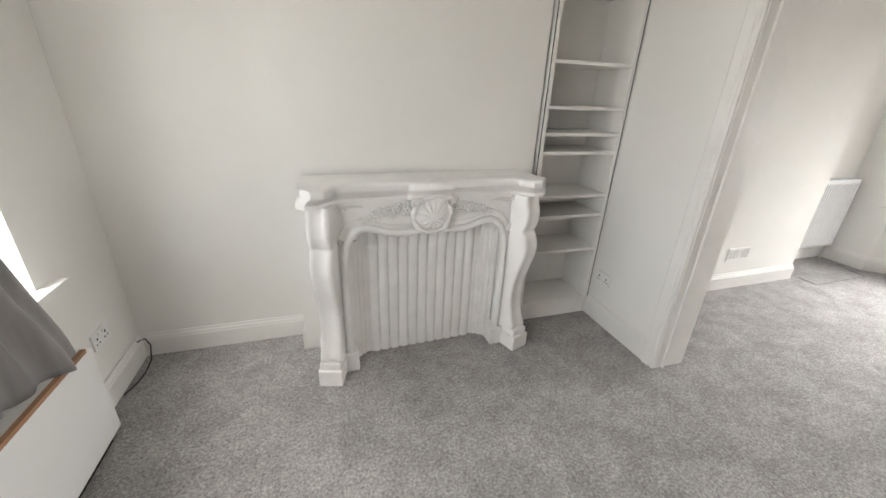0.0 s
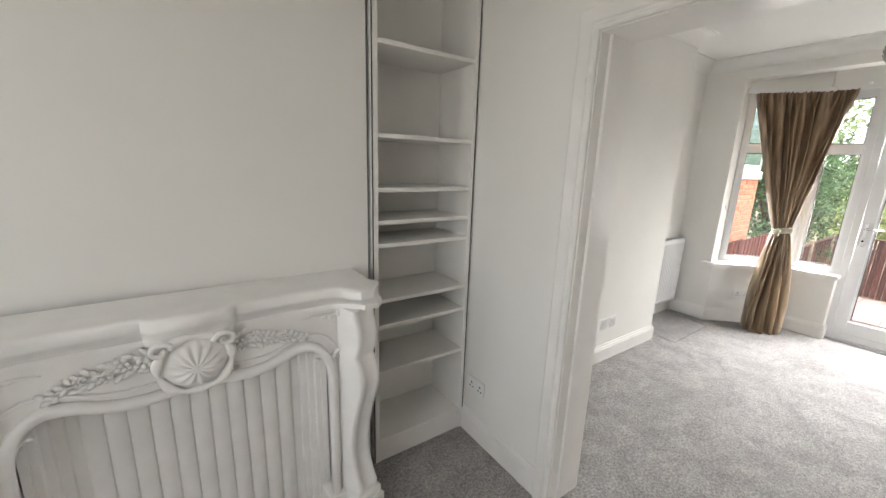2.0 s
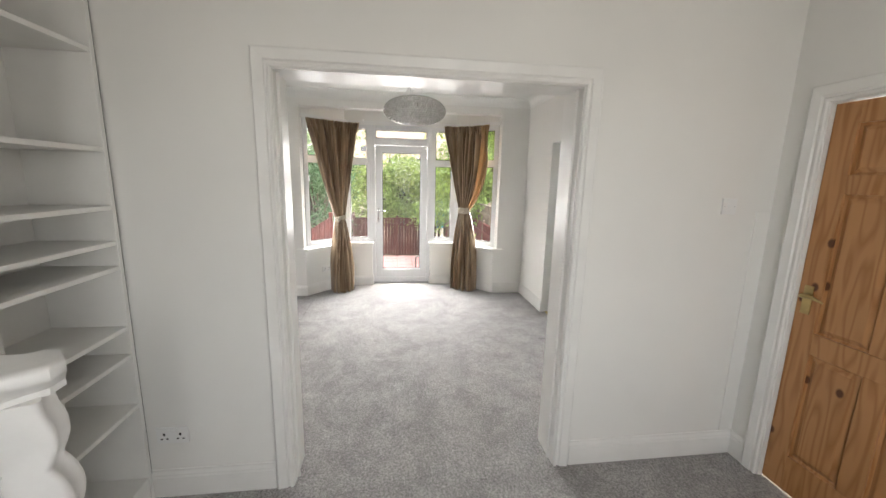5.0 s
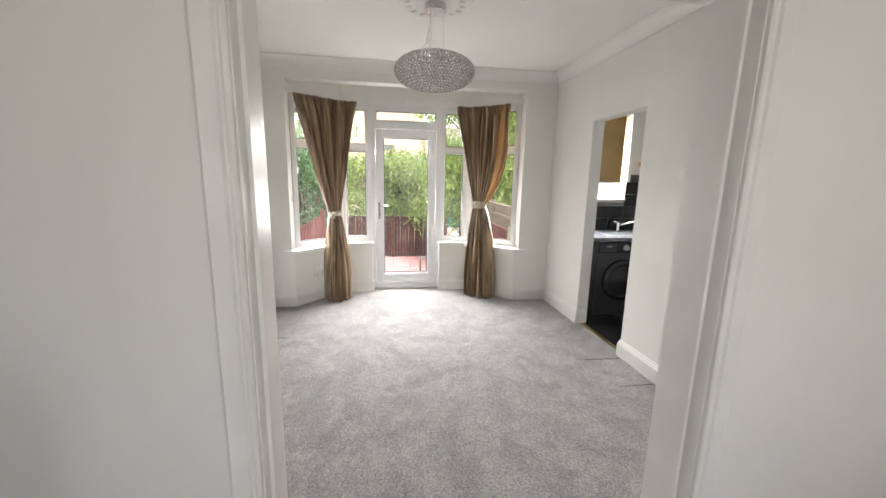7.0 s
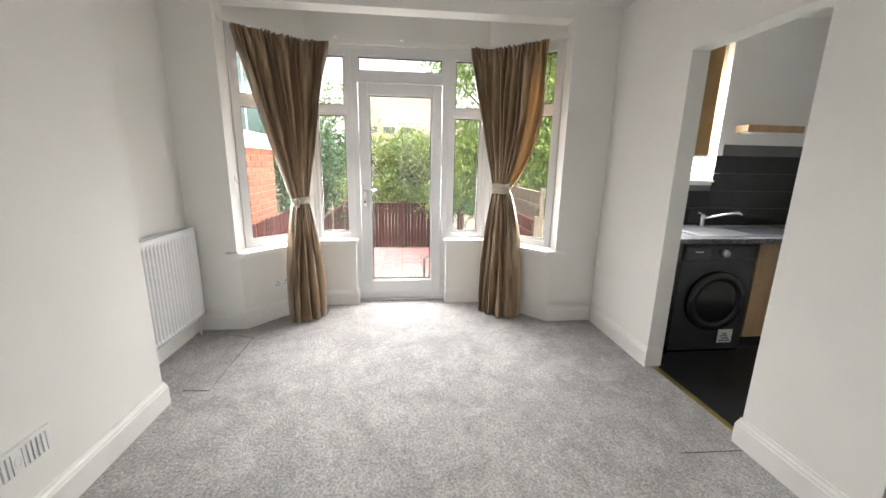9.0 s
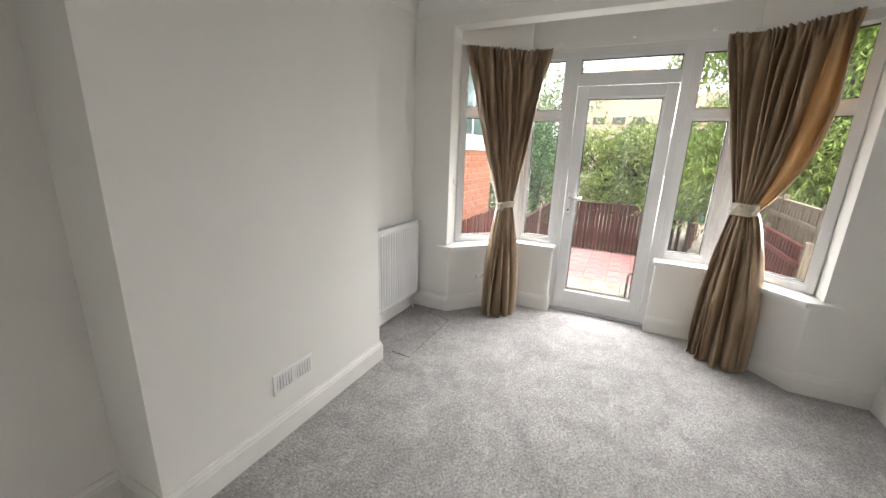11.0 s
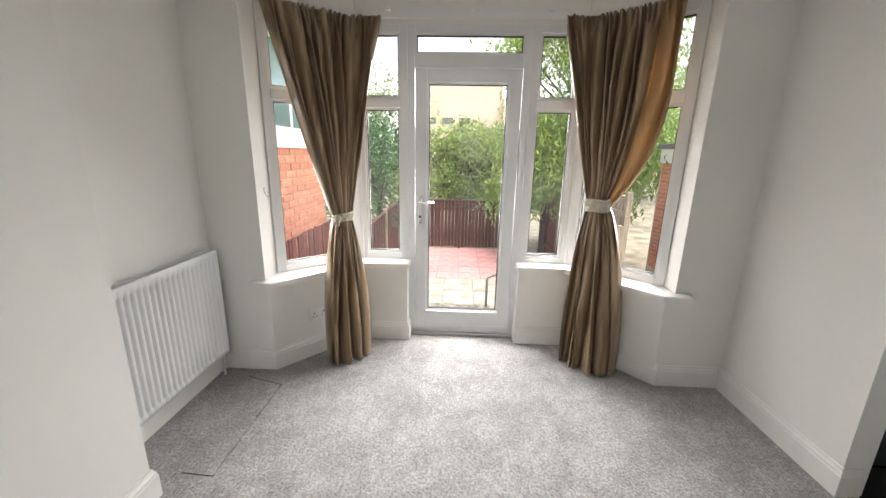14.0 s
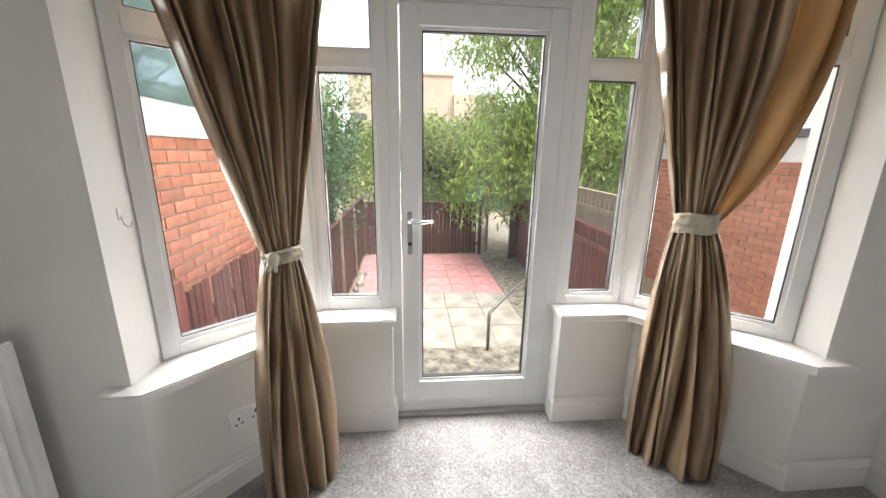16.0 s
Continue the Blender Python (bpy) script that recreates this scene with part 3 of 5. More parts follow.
def garden_door():
    d = thing("door_1", pose(5.80, 0.64, 0), "white plastic garden door with one full-height glass pane, closed", "door", kind="structure")
    bm = bmesh.new()
    for s in (-1, 1):
        box(bm, 0.0, 0.07, s * 0.45 if s < 0 else 0.395, -0.395 if s < 0 else 0.45, 0, 2.40, 0.004)
    box(bm, 0.0, 0.07, -0.395, 0.395, 2.345, 2.40, 0.004)
    box(bm, 0.0, 0.07, -0.395, 0.395, 2.118, 2.205, 0.004)
    box(bm, 0.0, 0.07, -0.395, 0.395, 0.0, 0.085, 0.004)
    part("door_frame", bm, UPVC, d)
    part("threshold", B(-0.035, 0.01, -0.44, 0.44, 0.0, 0.022, bevel=0.004), STEEL, d, "worn metal threshold strip")
    bm = bmesh.new()
    for q in ((-0.39, -0.302, 0.09, 2.113), (0.302, 0.39, 0.09, 2.113), (-0.302, 0.302, 0.09, 0.215), (-0.302, 0.302, 2.02, 2.113)):
        box(bm, -0.012, 0.06, *q, 0.005)
    leaf = part("door_leaf", bm, UPVC, d)
    for z0, z1, w2 in ((0.215, 2.02, 0.302), (2.205, 2.345, 0.395)):
        bm = bmesh.new()
        g = 0.014
        for q in ((-w2, -w2 + g, z0, z1), (w2 - g, w2, z0, z1), (-w2 + g, w2 - g, z0, z0 + g), (-w2 + g, w2 - g, z1 - g, z1)):
            box(bm, 0.004, 0.04, *q)
        part("glazing_bead", bm, UPVC, d)
        bm = bmesh.new()
        h = g + 0.006
        for q in ((-w2 + g, -w2 + h, z0 + g, z1 - g), (w2 - h, w2 - g, z0 + g, z1 - g), (-w2 + h, w2 - h, z0 + g, z0 + h), (-w2 + h, w2 - h, z1 - h, z1 - g)):
            box(bm, 0.01, 0.035, *q)
        part("gasket", bm, RUBBER, d, "black rubber glazing gasket")
        p = part("pane", B(0.02, 0.026, -w2 + g, w2 - g, z0 + g, z1 - g), PANE, d, "clear glass pane")
        p.visible_shadow = False
    hd = part("door_handle", B(-0.022, -0.012, 0.338, 0.366, 0.965, 1.185, bevel=0.004), CHROME, leaf, "chrome lever handle on a long plate")
    part("lever", tube(bmesh.new(), [(-0.02, 0.352, 1.135), (-0.055, 0.352, 1.135), (-0.062, 0.34, 1.135), (-0.06, 0.30, 1.137), (-0.052, 0.235, 1.14)], [0.009, 0.009, 0.009, 0.009, 0.007], 10), CHROME, leaf, smooth=True)
    part("keyhole", rod(bmesh.new(), (-0.0235, 0.352, 1.02), (-0.021, 0.352, 1.02), 0.009, 12), DARKHOLE, leaf)
    return d


garden_door()


# ---- curtains ----
def along(pts, u):
    """Point at the share u of a polyline's length."""
    pts = [Vector(p) for p in pts]
    ls = [(q - p).length for p, q in zip(pts, pts[1:])]
    d = u * sum(ls)
    for p, q, n in zip(pts, pts[1:], ls):
        if d <= n:
            return p + (q - p) * (d / n)
        d -= n
    return pts[-1]


def sstep(x):
    x = min(1, max(0, x))
    return x * x * (3 - 2 * x)


def fold_line(rnd, count, sharp):
    """A wave over 0..1 of uneven folds: soft rounded fronts and narrow valleys, each of its own width and depth."""
    edges = [0.0]
    for _ in range(count):
        edges.append(edges[-1] + rnd.uniform(0.55, 1.5))
    edges = [e / edges[-1] for e in edges]
    deep = [rnd.uniform(0.55, 1.25) for _ in range(count)]
    lean = [rnd.uniform(0.75, 1.35) for _ in range(count)]

    def wave(u):
        u = min(0.99999, max(0.0, u))
        k = next(i for i in range(count) if u < edges[i + 1])
        f = ((u - edges[k]) / (edges[k + 1] - edges[k])) ** lean[k]
        return deep[k] * (2 * math.sin(math.pi * f) ** sharp - 1)
    return wave


def curtain(name, top, tie, foot, z_top, z_tie, label, pleats, seed, tie_w=0.075, belly=None, band=0.038, knotted=False):
    """A pleated curtain, gathered at a tie and falling open to its hem. top and foot are floor lines, tie a point."""
    c = thing(name, pose(tie[0], tie[1], 0.012), label, "curtain", "bay curtains")
    rnd = random.Random(seed)
    nu, z_foot = pleats * 18, 0.0
    heading, drape, skirt = fold_line(rnd, pleats * 2, 0.9), fold_line(rnd, pleats, 0.75), fold_line(rnd, max(6, pleats - 4), 0.7)
    org = Vector((tie[0], tie[1], 0.012))
    rows = []
    zs = [z_top + 0.02, z_top, z_top - 0.03, z_top - 0.06] + [z_top - 0.06 - (z_top - 0.06 - z_tie) * k / 34 for k in range(1, 35)] + [z_tie - (z_tie - z_foot) * k / 28 for k in range(1, 29)]
    tdir = (Vector(top[-1]) - Vector(top[0])).normalized()
    room = Vector((-tdir.y, tdir.x))
    if room.x > 0:
        room = -room
    bm = bmesh.new()
    for z in zs:
        row = []
        for i in range(nu + 1):
            u = i / nu
            pt, pf = along(top, u), along(foot, u)
            k = u - 0.5
            pm = Vector(tie[:2]) + tdir * (k * 2 * tie_w) + room * (0.040 * math.cos(math.pi * k) - 0.02)
            if z >= z_tie:
                s = max(0.0, (z_top - z) / (z_top - z_tie))
                w = s ** 1.08 if belly is None else s ** (1.08 + belly * sstep((u - 0.45) / 0.55))
                p = pt.lerp(pm, w)
                head = 1 - sstep(s * 9)
                drift = 0.018 * math.sin(4.5 * s + 9 * u + seed)
                wave = head * 0.55 * heading(u) + (1 - head) * drape(u + drift * (1 - s))
                amp = 0.036 + 0.044 * math.sin(math.pi * min(1, s * 1.15 + 0.1)) * (1 - s) - 0.018 * s
            else:
                s = (z_tie - z) / (z_tie - z_foot)
                w = math.sin(min(1, s * 1.05) * math.pi / 2) ** 0.75
                p = pm.lerp(pf, w)
                t = sstep(s * 2.2)
                drift = 0.02 * math.sin(3.0 * s + 7 * u + seed)
                wave = (1 - t) * drape(u) + t * skirt(u + drift)
                amp = 0.018 + 0.034 * sstep(s * 1.5)
            wrinkle = 0.10 * math.sin(31 * u + 17 * z + seed) * math.sin(5.3 * z + 13 * u)
            p = p + room * amp * (wave + wrinkle)
            p = p + tdir * (0.25 * amp * math.sin(23 * u + 2.2 * z + seed))
            zz = z + (0.012 * math.sin(u * 19 + seed) if z == z_foot else 0)
            if z > z_top:
                zz += 0.006 * math.sin(2 * math.pi * u * pleats * 2 + seed)
            row.append(bm.verts.new(Vector((p.x, p.y, max(zz, 0.003))) - org))
        rows.append(row)
    turned = bmesh.new()
    for k, (a, b) in enumerate(zip(rows, rows[1:])):
        for i in range(nu):
            if belly and k < 37 and i >= 0.80 * nu:
                turned.faces.new([turned.verts.new(v.co) for v in (a[i], a[i + 1], b[i + 1], b[i])])
            else:
                bm.faces.new((a[i], a[i + 1], b[i + 1], b[i]))
    if belly:
        bmesh.ops.remove_doubles(turned, verts=turned.verts, dist=0.0002)
        bmesh.ops.delete(bm, geom=[v for v in bm.verts if not v.link_faces], context="VERTS")
        tu = part("turned_edge", turned, LINING, c, "backlit tan lining edge turned out", smooth=True)
        tu.modifiers.new("thick", "SOLIDIFY").thickness = 0.002
    else:
        turned.free()
    cl = part("cloth", bm, CURTAIN, c, smooth=True)
    so = cl.modifiers.new("thick", "SOLIDIFY")
    so.thickness, so.offset = 0.003, 0
    # tie-back band, creased round the gathers
    bm = bmesh.new()
    ctr = room * 0.010
    loops = []
    slope = 0.014 if knotted else 0.004
    for j in range(11):
        v = j / 5 - 1
        g = 0.007 * math.sqrt(max(0.0, 1 - v * v)) + 0.003 * math.sin(7 * v + seed)
        loop = []
        for q in range(56):
            t = 2 * math.pi * q / 56
            r = g + 0.0025 * math.sin(9 * t + 3 * v + seed) + 0.002 * math.sin(17 * t - 5 * v)
            xy = ctr + tdir * (tie_w * 1.08 + r) * math.cos(t) + room * (0.052 + r) * math.sin(t)
            loop.append((xy.x, xy.y, z_tie + band * v + slope * math.cos(t) + 0.004 * math.sin(3 * t + seed)))
        loops.append(loop)
    grid_mesh(bm, loops, close=True)
    tb = part("tieback", bm, TIE, c, "cream fabric tie-back band", smooth=True)
    tb.modifiers.new("thick", "SOLIDIFY").thickness = 0.004
    if knotted:
        at = ctr + tdir * -0.045 + room * 0.058
        bm = bmesh.new()
        blob(bm, (at.x, at.y, z_tie - 0.002), (0.024, 0.024, 0.03), sub=2)
        for dx, dz in ((-0.028, -0.05), (0.006, -0.058)):
            end = at + tdir * dx
            tube(bm, [(at.x, at.y, z_tie - 0.01), (at.x + (end.x - at.x) * 0.6, at.y + (end.y - at.y) * 0.6, z_tie - 0.032), (end.x, end.y, z_tie + dz)], [0.012, 0.013, 0.006], 8)
        part("knot", bm, TIE, c, "knotted cream cloth ends", smooth=True)
    return c


curtain("curtain", [(5.27, 1.905), (5.54, 1.57), (5.63, 1.46), (5.62, 1.235)], (5.46, 1.515), [(5.34, 1.635), (5.25, 1.55), (5.29, 1.47), (5.45, 1.335)], 2.375, 1.05,
        "gold-brown satin curtain in a knotted cream tie-back, hem on carpet", 10, 3, tie_w=0.066, band=0.03, knotted=True)
curtain("curtain", [(5.60, 0.03), (5.62, -0.14), (5.55, -0.27), (5.26, -0.57)], (5.46, -0.275), [(5.50, -0.12), (5.33, -0.20), (5.25, -0.33), (5.28, -0.47)], 2.375, 1.175,
        "gold-brown satin curtain gathered by a cream tie-back, back edge turned out", 11, 8, tie_w=0.072, belly=2.4, band=0.045)
# curtain track
RAIL = [(5.215, 1.955), (5.60, 1.525), (5.66, 1.42), (5.66, -0.14), (5.60, -0.245), (5.205, -0.70)]
bm = moulding(bmesh.new(), RAIL, [(0.0, 2.395), (0.014, 2.395), (0.016, 2.40), (0.016, 2.432), (0.0, 2.436)])
rail = solid("curtain_track", bm, PLASTIC, "white plastic curtain track bent round the bay", "curtain rail")
for x, y in ((5.66, 0.63), (5.66, 1.2), (5.66, 0.1)):
    part("bracket", B(x - 0.03, x + 0.14, y - 0.011, y + 0.011, 2.436, 2.45), PLASTIC, rail)


# ---- garden ----
G = -1.2
solid("ground", B(-90, 140, -90, 90, G - 0.3, G - 0.03), SOIL, "bare earth and concrete garden ground", "ground", "structure")
solid("garden_step", prism(bmesh.new(), [(5.9, -0.7), (6.72, -0.7), (6.72, 2.1), (5.9, 2.1)], G - 0.1, -0.1), CONCRETE, "pebbled concrete landing outside the garden door", "landing", "structure")
for k in range(4):
    solid("garden_step", B(6.72 + 0.28 * k, 7.0 + 0.28 * k, -0.7, 2.1, G - 0.1, -0.1 - 0.22 * (k + 1)), CONCRETE, "pebbled concrete garden step", "step", "structure")


# ---- front room ----
def arch_z(x):
    """Height of the serpentine top of the fireplace opening."""
    a = abs(x)
    if a > 0.47:
        return 0.0
    if a > 0.36:
        return 0.69 + 0.185 * math.sqrt(max(0, 1 - ((a - 0.36) / 0.11) ** 2))
    return 0.855 + 0.02 * math.cos((a - 0.36) / 0.36 * 2 * math.pi) - 0.03 * sstep((0.2 - a) / 0.2)


def mantelpiece():
    f = thing("fireplace_surround", pose(0.458, 1.985, 0, 0, 0, 2.2), "white carved French-style fireplace surround with fluted back panel", "fireplace")
    rnd = random.Random(5)

    def outline(grow):
        half = [(0, -0.276), (0.098, -0.272), (0.118, -0.258), (0.13, -0.243), (0.30, -0.238), (0.46, -0.245), (0.50, -0.262), (0.515, -0.30),
                (0.55, -0.335), (0.605, -0.335), (0.642, -0.30), (0.648, -0.26), (0.62, -0.23), (0.625, -0.12), (0.625, 0.0)]
        pts = [(x + math.copysign(grow, x) * (x > 0.5), y - grow * (y < -0.01)) for x, y in half]
        return [(-x, y) for x, y in pts[::-1]] + pts[1:]

    bm = bmesh.new()
    prof = [(-0.031, 1.017), (-0.03, 1.03), (-0.032, 1.036), (-0.026, 1.044), (-0.024, 1.05), (-0.018, 1.054), (-0.014, 1.064), (-0.004, 1.07), (0.0, 1.08), (0.0, 1.1), (-0.004, 1.109), (-0.012, 1.114), (-0.02, 1.115)]
    rows = [[(x, y, z) for x, y in outline(g)] for g, z in prof]
    vs = grid_mesh(bm, rows)
    bm.faces.new(vs[-1])
    bm.faces.new(vs[0][::-1])
    shade_by_angle(part("mantel_shelf", bm, MANTEL, f), 40)
    # front panel with the shaped opening
    xs = sorted({-0.545 + 1.09 * k / 112 for k in range(113)} | {-0.4701, 0.4701, -0.47, 0.47})
    bm = bmesh.new()
    fr, bk = -0.205, -0.13
    rows = [[(x, fr, 1.03) for x in xs], [(x, fr, arch_z(x)) for x in xs], [(x, bk, arch_z(x)) for x in xs], [(x, bk, 1.03) for x in xs]]
    grid_mesh(bm, rows)
    part("front_panel", bm, MANTEL, f)
    # raised bead round the opening, and a thin outer line
    edge = [(-0.47, 0.0), (-0.47, 0.35), (-0.47, 0.6)] + [(x, arch_z(x)) for x in [-0.469 + 0.938 * k / 80 for k in range(81)]] + [(0.47, 0.6), (0.47, 0.35), (0.47, 0.0)]
    part("opening_bead", tube(bmesh.new(), [(x, -0.212, z) for x, z in edge], 0.02, 10), MANTEL, f, smooth=True)
    out = [(x * 1.085, -0.21, z + (0.045 if abs(x) < 0.46 else 0)) for x, z in edge[3:-3]]
    part("outer_bead", tube(bmesh.new(), out, 0.006, 8), MANTEL, f, smooth=True)
    for s in (-1, 1):
        bm = tube(bmesh.new(), [(s * 0.515, -0.212, 0.14), (s * 0.515, -0.212, 0.98)], 0.007, 8)
        tube(bm, [(s * 0.53, -0.212, 0.985), (s * 0.40, -0.212, 0.995), (s * 0.36, -0.212, 0.99)], [0.007, 0.006, 0.003], 8)
        part("panel_line", bm, MANTEL, f, smooth=True)
        part("inner_plinth", B(s * 0.47 - 0.045, s * 0.47 + 0.045, -0.245, -0.13, 0, 0.125, bevel=0.006), MANTEL, f)
        # rocaille corner scrolls
        bm = bmesh.new()
        for x0, z0, k in ((0.53, 0.985, 1.0), (0.515, 0.80, 1.1)):
            pts = [(s * (x0 - 0.035 * k * math.cos(t) * (1 - t / 8) + 0.0), -0.215, z0 + 0.035 * k * math.sin(t) * (1 - t / 8)) for t in (0.35 * q for q in range(16))]
            tube(bm, pts, [0.010 * (1 - 0.04 * q) for q in range(16)], 6)
            for q in range(5):
                blob(bm, (s * (x0 - 0.02 - 0.022 * q), -0.212, z0 + 0.008 * math.sin(q * 2.1)), (0.013, 0.008, 0.009))
            for q in range(4):
                blob(bm, (s * (x0 + 0.004 * math.sin(q * 3)), -0.212, z0 - 0.03 - 0.022 * q), (0.008, 0.007, 0.013))
        part("corner_carving", bm, MANTEL, f, smooth=True)
        # console leg, turned outwards
        knots = [(0.262, 0.14), (0.268, 0.165), (0.245, 0.215), (0.222, 0.30), (0.22, 0.39), (0.236, 0.49), (0.262, 0.585), (0.284, 0.66), (0.288, 0.72),
                 (0.272, 0.775), (0.254, 0.808), (0.262, 0.835), (0.274, 0.875), (0.274, 0.93), (0.26, 0.975), (0.255, 1.02)]
        prof = []
        for k in range(len(knots) - 1):
            p0, p1, p2, p3 = (Vector(knots[max(0, min(len(knots) - 1, k + q))]) for q in (-1, 0, 1, 2))
            for t in (0, 0.25, 0.5, 0.75):
                prof.append(tuple(0.5 * (2 * p1 + (p2 - p0) * t + (2 * p0 - 5 * p1 + 4 * p2 - p3) * t * t + (3 * p1 - p0 - 3 * p2 + p3) * t ** 3)))
        prof.append(knots[-1])
        m = Matrix.Translation((s * 0.505, -0.05, 0)) @ Matrix.Rotation(s * radians(18), 4, "Z")
        bm = bmesh.new()
        cols = [(-0.056, 0.26), (-0.056, -0.012), (-0.052, -0.004), (-0.044, 0.0), (-0.03, 0.0), (-0.024, -0.005), (0.024, -0.005), (0.03, 0.0), (0.044, 0.0), (0.052, -0.004), (0.056, -0.012), (0.056, 0.26)]
        lv = grid_mesh(bm, [[m @ Vector((x, -(d + e) if e < 0.1 else 0.0, z)) for x, e in cols] for d, z in prof], close=True)
        bm.faces.new(lv[-1])
        shade_by_angle(part("console_leg", bm, MANTEL, f), 50)
        bm = B(-0.065, 0.065, -0.30, 0.0, 0.0, 0.10, bevel=0.006)
        box(bm, -0.058, 0.058, -0.285, 0.0, 0.10, 0.142, 0.008)
        bmesh.ops.transform(bm, matrix=m, verts=bm.verts)
        part("foot_block", bm, MANTEL, f)
        part("side_panel", B(s * 0.575 - 0.04, s * 0.575 + 0.04, -0.16, 0.0, 0, 1.03, bevel=0.004), MANTEL, f)
        part("side_plinth", B(s * 0.59 - 0.045, s * 0.59 + 0.045, -0.185, 0.0, 0, 0.10, bevel=0.004), MANTEL, f)
    # fluted back with curved cheeks
    line = []
    n = 11
    for k in range(n * 16 + 1):
        u = k / (n * 16)
        w = abs(math.sin(math.pi * u * n))
        line.append((-0.33 + 0.66 * u, -0.085 - 0.016 * w ** 0.6))
    left = [(-0.462, -0.15), (-0.44, -0.15), (-0.44, -0.14), (-0.42, -0.14), (-0.415, -0.125), (-0.395, -0.12), (-0.39, -0.105), (-0.365, -0.10), (-0.36, -0.088), (-0.335, -0.085)]
    line = left + line + [(-x, y) for x, y in left[::-1]]
    bm = bmesh.new()
    grid_mesh(bm, [[(x, y, z) for x, y in line] for z in (0.0, 0.93)])
    part("fluted_back", bm, MANTEL, f, "white fluted back panel")
    # shell in a scrolled ring, with leafy flower sprays
    ctr = Vector((0, -0.232, 0.935))
    bm = bmesh.new()
    cols, rings = 72, 9
    grid = []
    for j in range(rings):
        r = 0.012 + (0.088 - 0.012) * j / (rings - 1)
        row = []
        for q in range(cols):
            t = 2 * math.pi * q / cols
            fl = 0.5 + 0.5 * math.cos(13 * t)
            lift = 0.034 - 0.026 * (j / (rings - 1)) ** 1.6 + 0.012 * fl * math.sin(math.pi * min(1, j / (rings - 2)))
            row.append(ctr + Vector((r * (1 + 0.05 * fl) * math.cos(t), -lift, r * (1 + 0.05 * fl) * math.sin(t) * 0.96 - 0.012 * (1 - j / (rings - 1)))))
        grid.append(row)
    vs = grid_mesh(bm, grid, close=True)
    bm.faces.new(vs[0])
    part("shell_carving", bm, MANTEL, f, smooth=True)
    ring = [ctr + Vector((0.106 * math.cos(t), -0.012 - 0.006 * math.sin(5 * t), 0.098 * math.sin(t))) for t in (2 * math.pi * q / 48 for q in range(49))]
    part("shell_ring", tube(bmesh.new(), ring, [0.012 + 0.004 * math.sin(7 * 2 * math.pi * q / 48) for q in range(49)], 8), MANTEL, f, smooth=True)
    for s in (-1, 1):
        curl = [ctr + Vector((s * (0.090 - 0.034 * (1 - q / 20) * math.cos(0.5 * q)), -0.022, 0.068 + 0.028 * (1 - q / 20) * math.sin(0.5 * q))) for q in range(15)]
        part("ring_scroll", tube(bmesh.new(), curl, [0.011 - 0.0004 * q for q in range(15)], 6), MANTEL, f, smooth=True)
        bm = bmesh.new()
        tube(bm, [(s * 0.10, -0.209, 0.95), (s * 0.20, -0.21, 0.962), (s * 0.30, -0.209, 0.935), (s * 0.375, -0.207, 0.915)], [0.008, 0.007, 0.005, 0.003], 6)
        for k in range(26):
            u = k / 25
            x = 0.118 + 0.255 * u
            z = 0.962 - 0.045 * u * u + (0.030 if k % 2 else -0.026) * (1 - 0.6 * u) + rnd.uniform(-0.008, 0.008)
            turn = Matrix.Rotation(-s * radians(35 if k % 2 else -35) + rnd.uniform(-0.4, 0.4), 4, "Y")
            blob(bm, (s * x, -0.213, z), (0.024 * (1 - 0.4 * u), 0.008, 0.010), turn)
        for k, (x, z, r) in enumerate(((0.135, 0.955, 0.024), (0.19, 0.972, 0.022), (0.235, 0.945, 0.019), (0.285, 0.952, 0.015))):
            blob(bm, (s * x, -0.224, z), (r * 0.4, r * 0.5, r * 0.4))
            for q in range(6):
                t = 2 * math.pi * q / 6 + k
                blob(bm, (s * x + r * 0.75 * math.cos(t), -0.219, z + r * 0.75 * math.sin(t)), (r * 0.45, r * 0.36, r * 0.45))
        part("flower_carving", bm, MANTEL, f, smooth=True)
    return f


mantelpiece()


def bookcase():
    c = thing("bookcase", pose(1.4965, 1.965, 0), "empty white built-in alcove bookcase with uneven shelves", "bookcase")
    w, d, h = 0.289, 0.325, CH - 0.002
    part("back_panel", B(-w, w, d - 0.008, d, 0.09, h), SHELF, c)
    for s in (-1, 1):
        part("side_panel", B(*sorted((s * w, s * (w - 0.022))), 0, d - 0.008, 0.0, h, bevel=0.002), SHELF, c)
    for z in (2.125, 1.735, 1.49, 1.335, 1.222, 0.938, 0.80, 0.543, 0.135):
        part("shelf", B(-w + 0.0225, w - 0.0225, 0.003, d - 0.009, z - 0.02, z, bevel=0.0025), SHELF, c)
    part("plinth", B(-w + 0.0225, w - 0.0225, 0.004, 0.022, 0.0, 0.114, bevel=0.002), SHELF, c)
    # thin dark strips put the gaps' shade in as colour, wider on the right
    for s in (-1, 1):
        part("gap_shade_strip", B(*sorted((s * (w + 0.001), s * (w + (0.008 if s > 0 else 0.004)))), 0.004, 0.012, 0.0, h), DARKHOLE, c, "dark strip painted as the shade in the gap beside the bookcase")
    return c


bookcase()


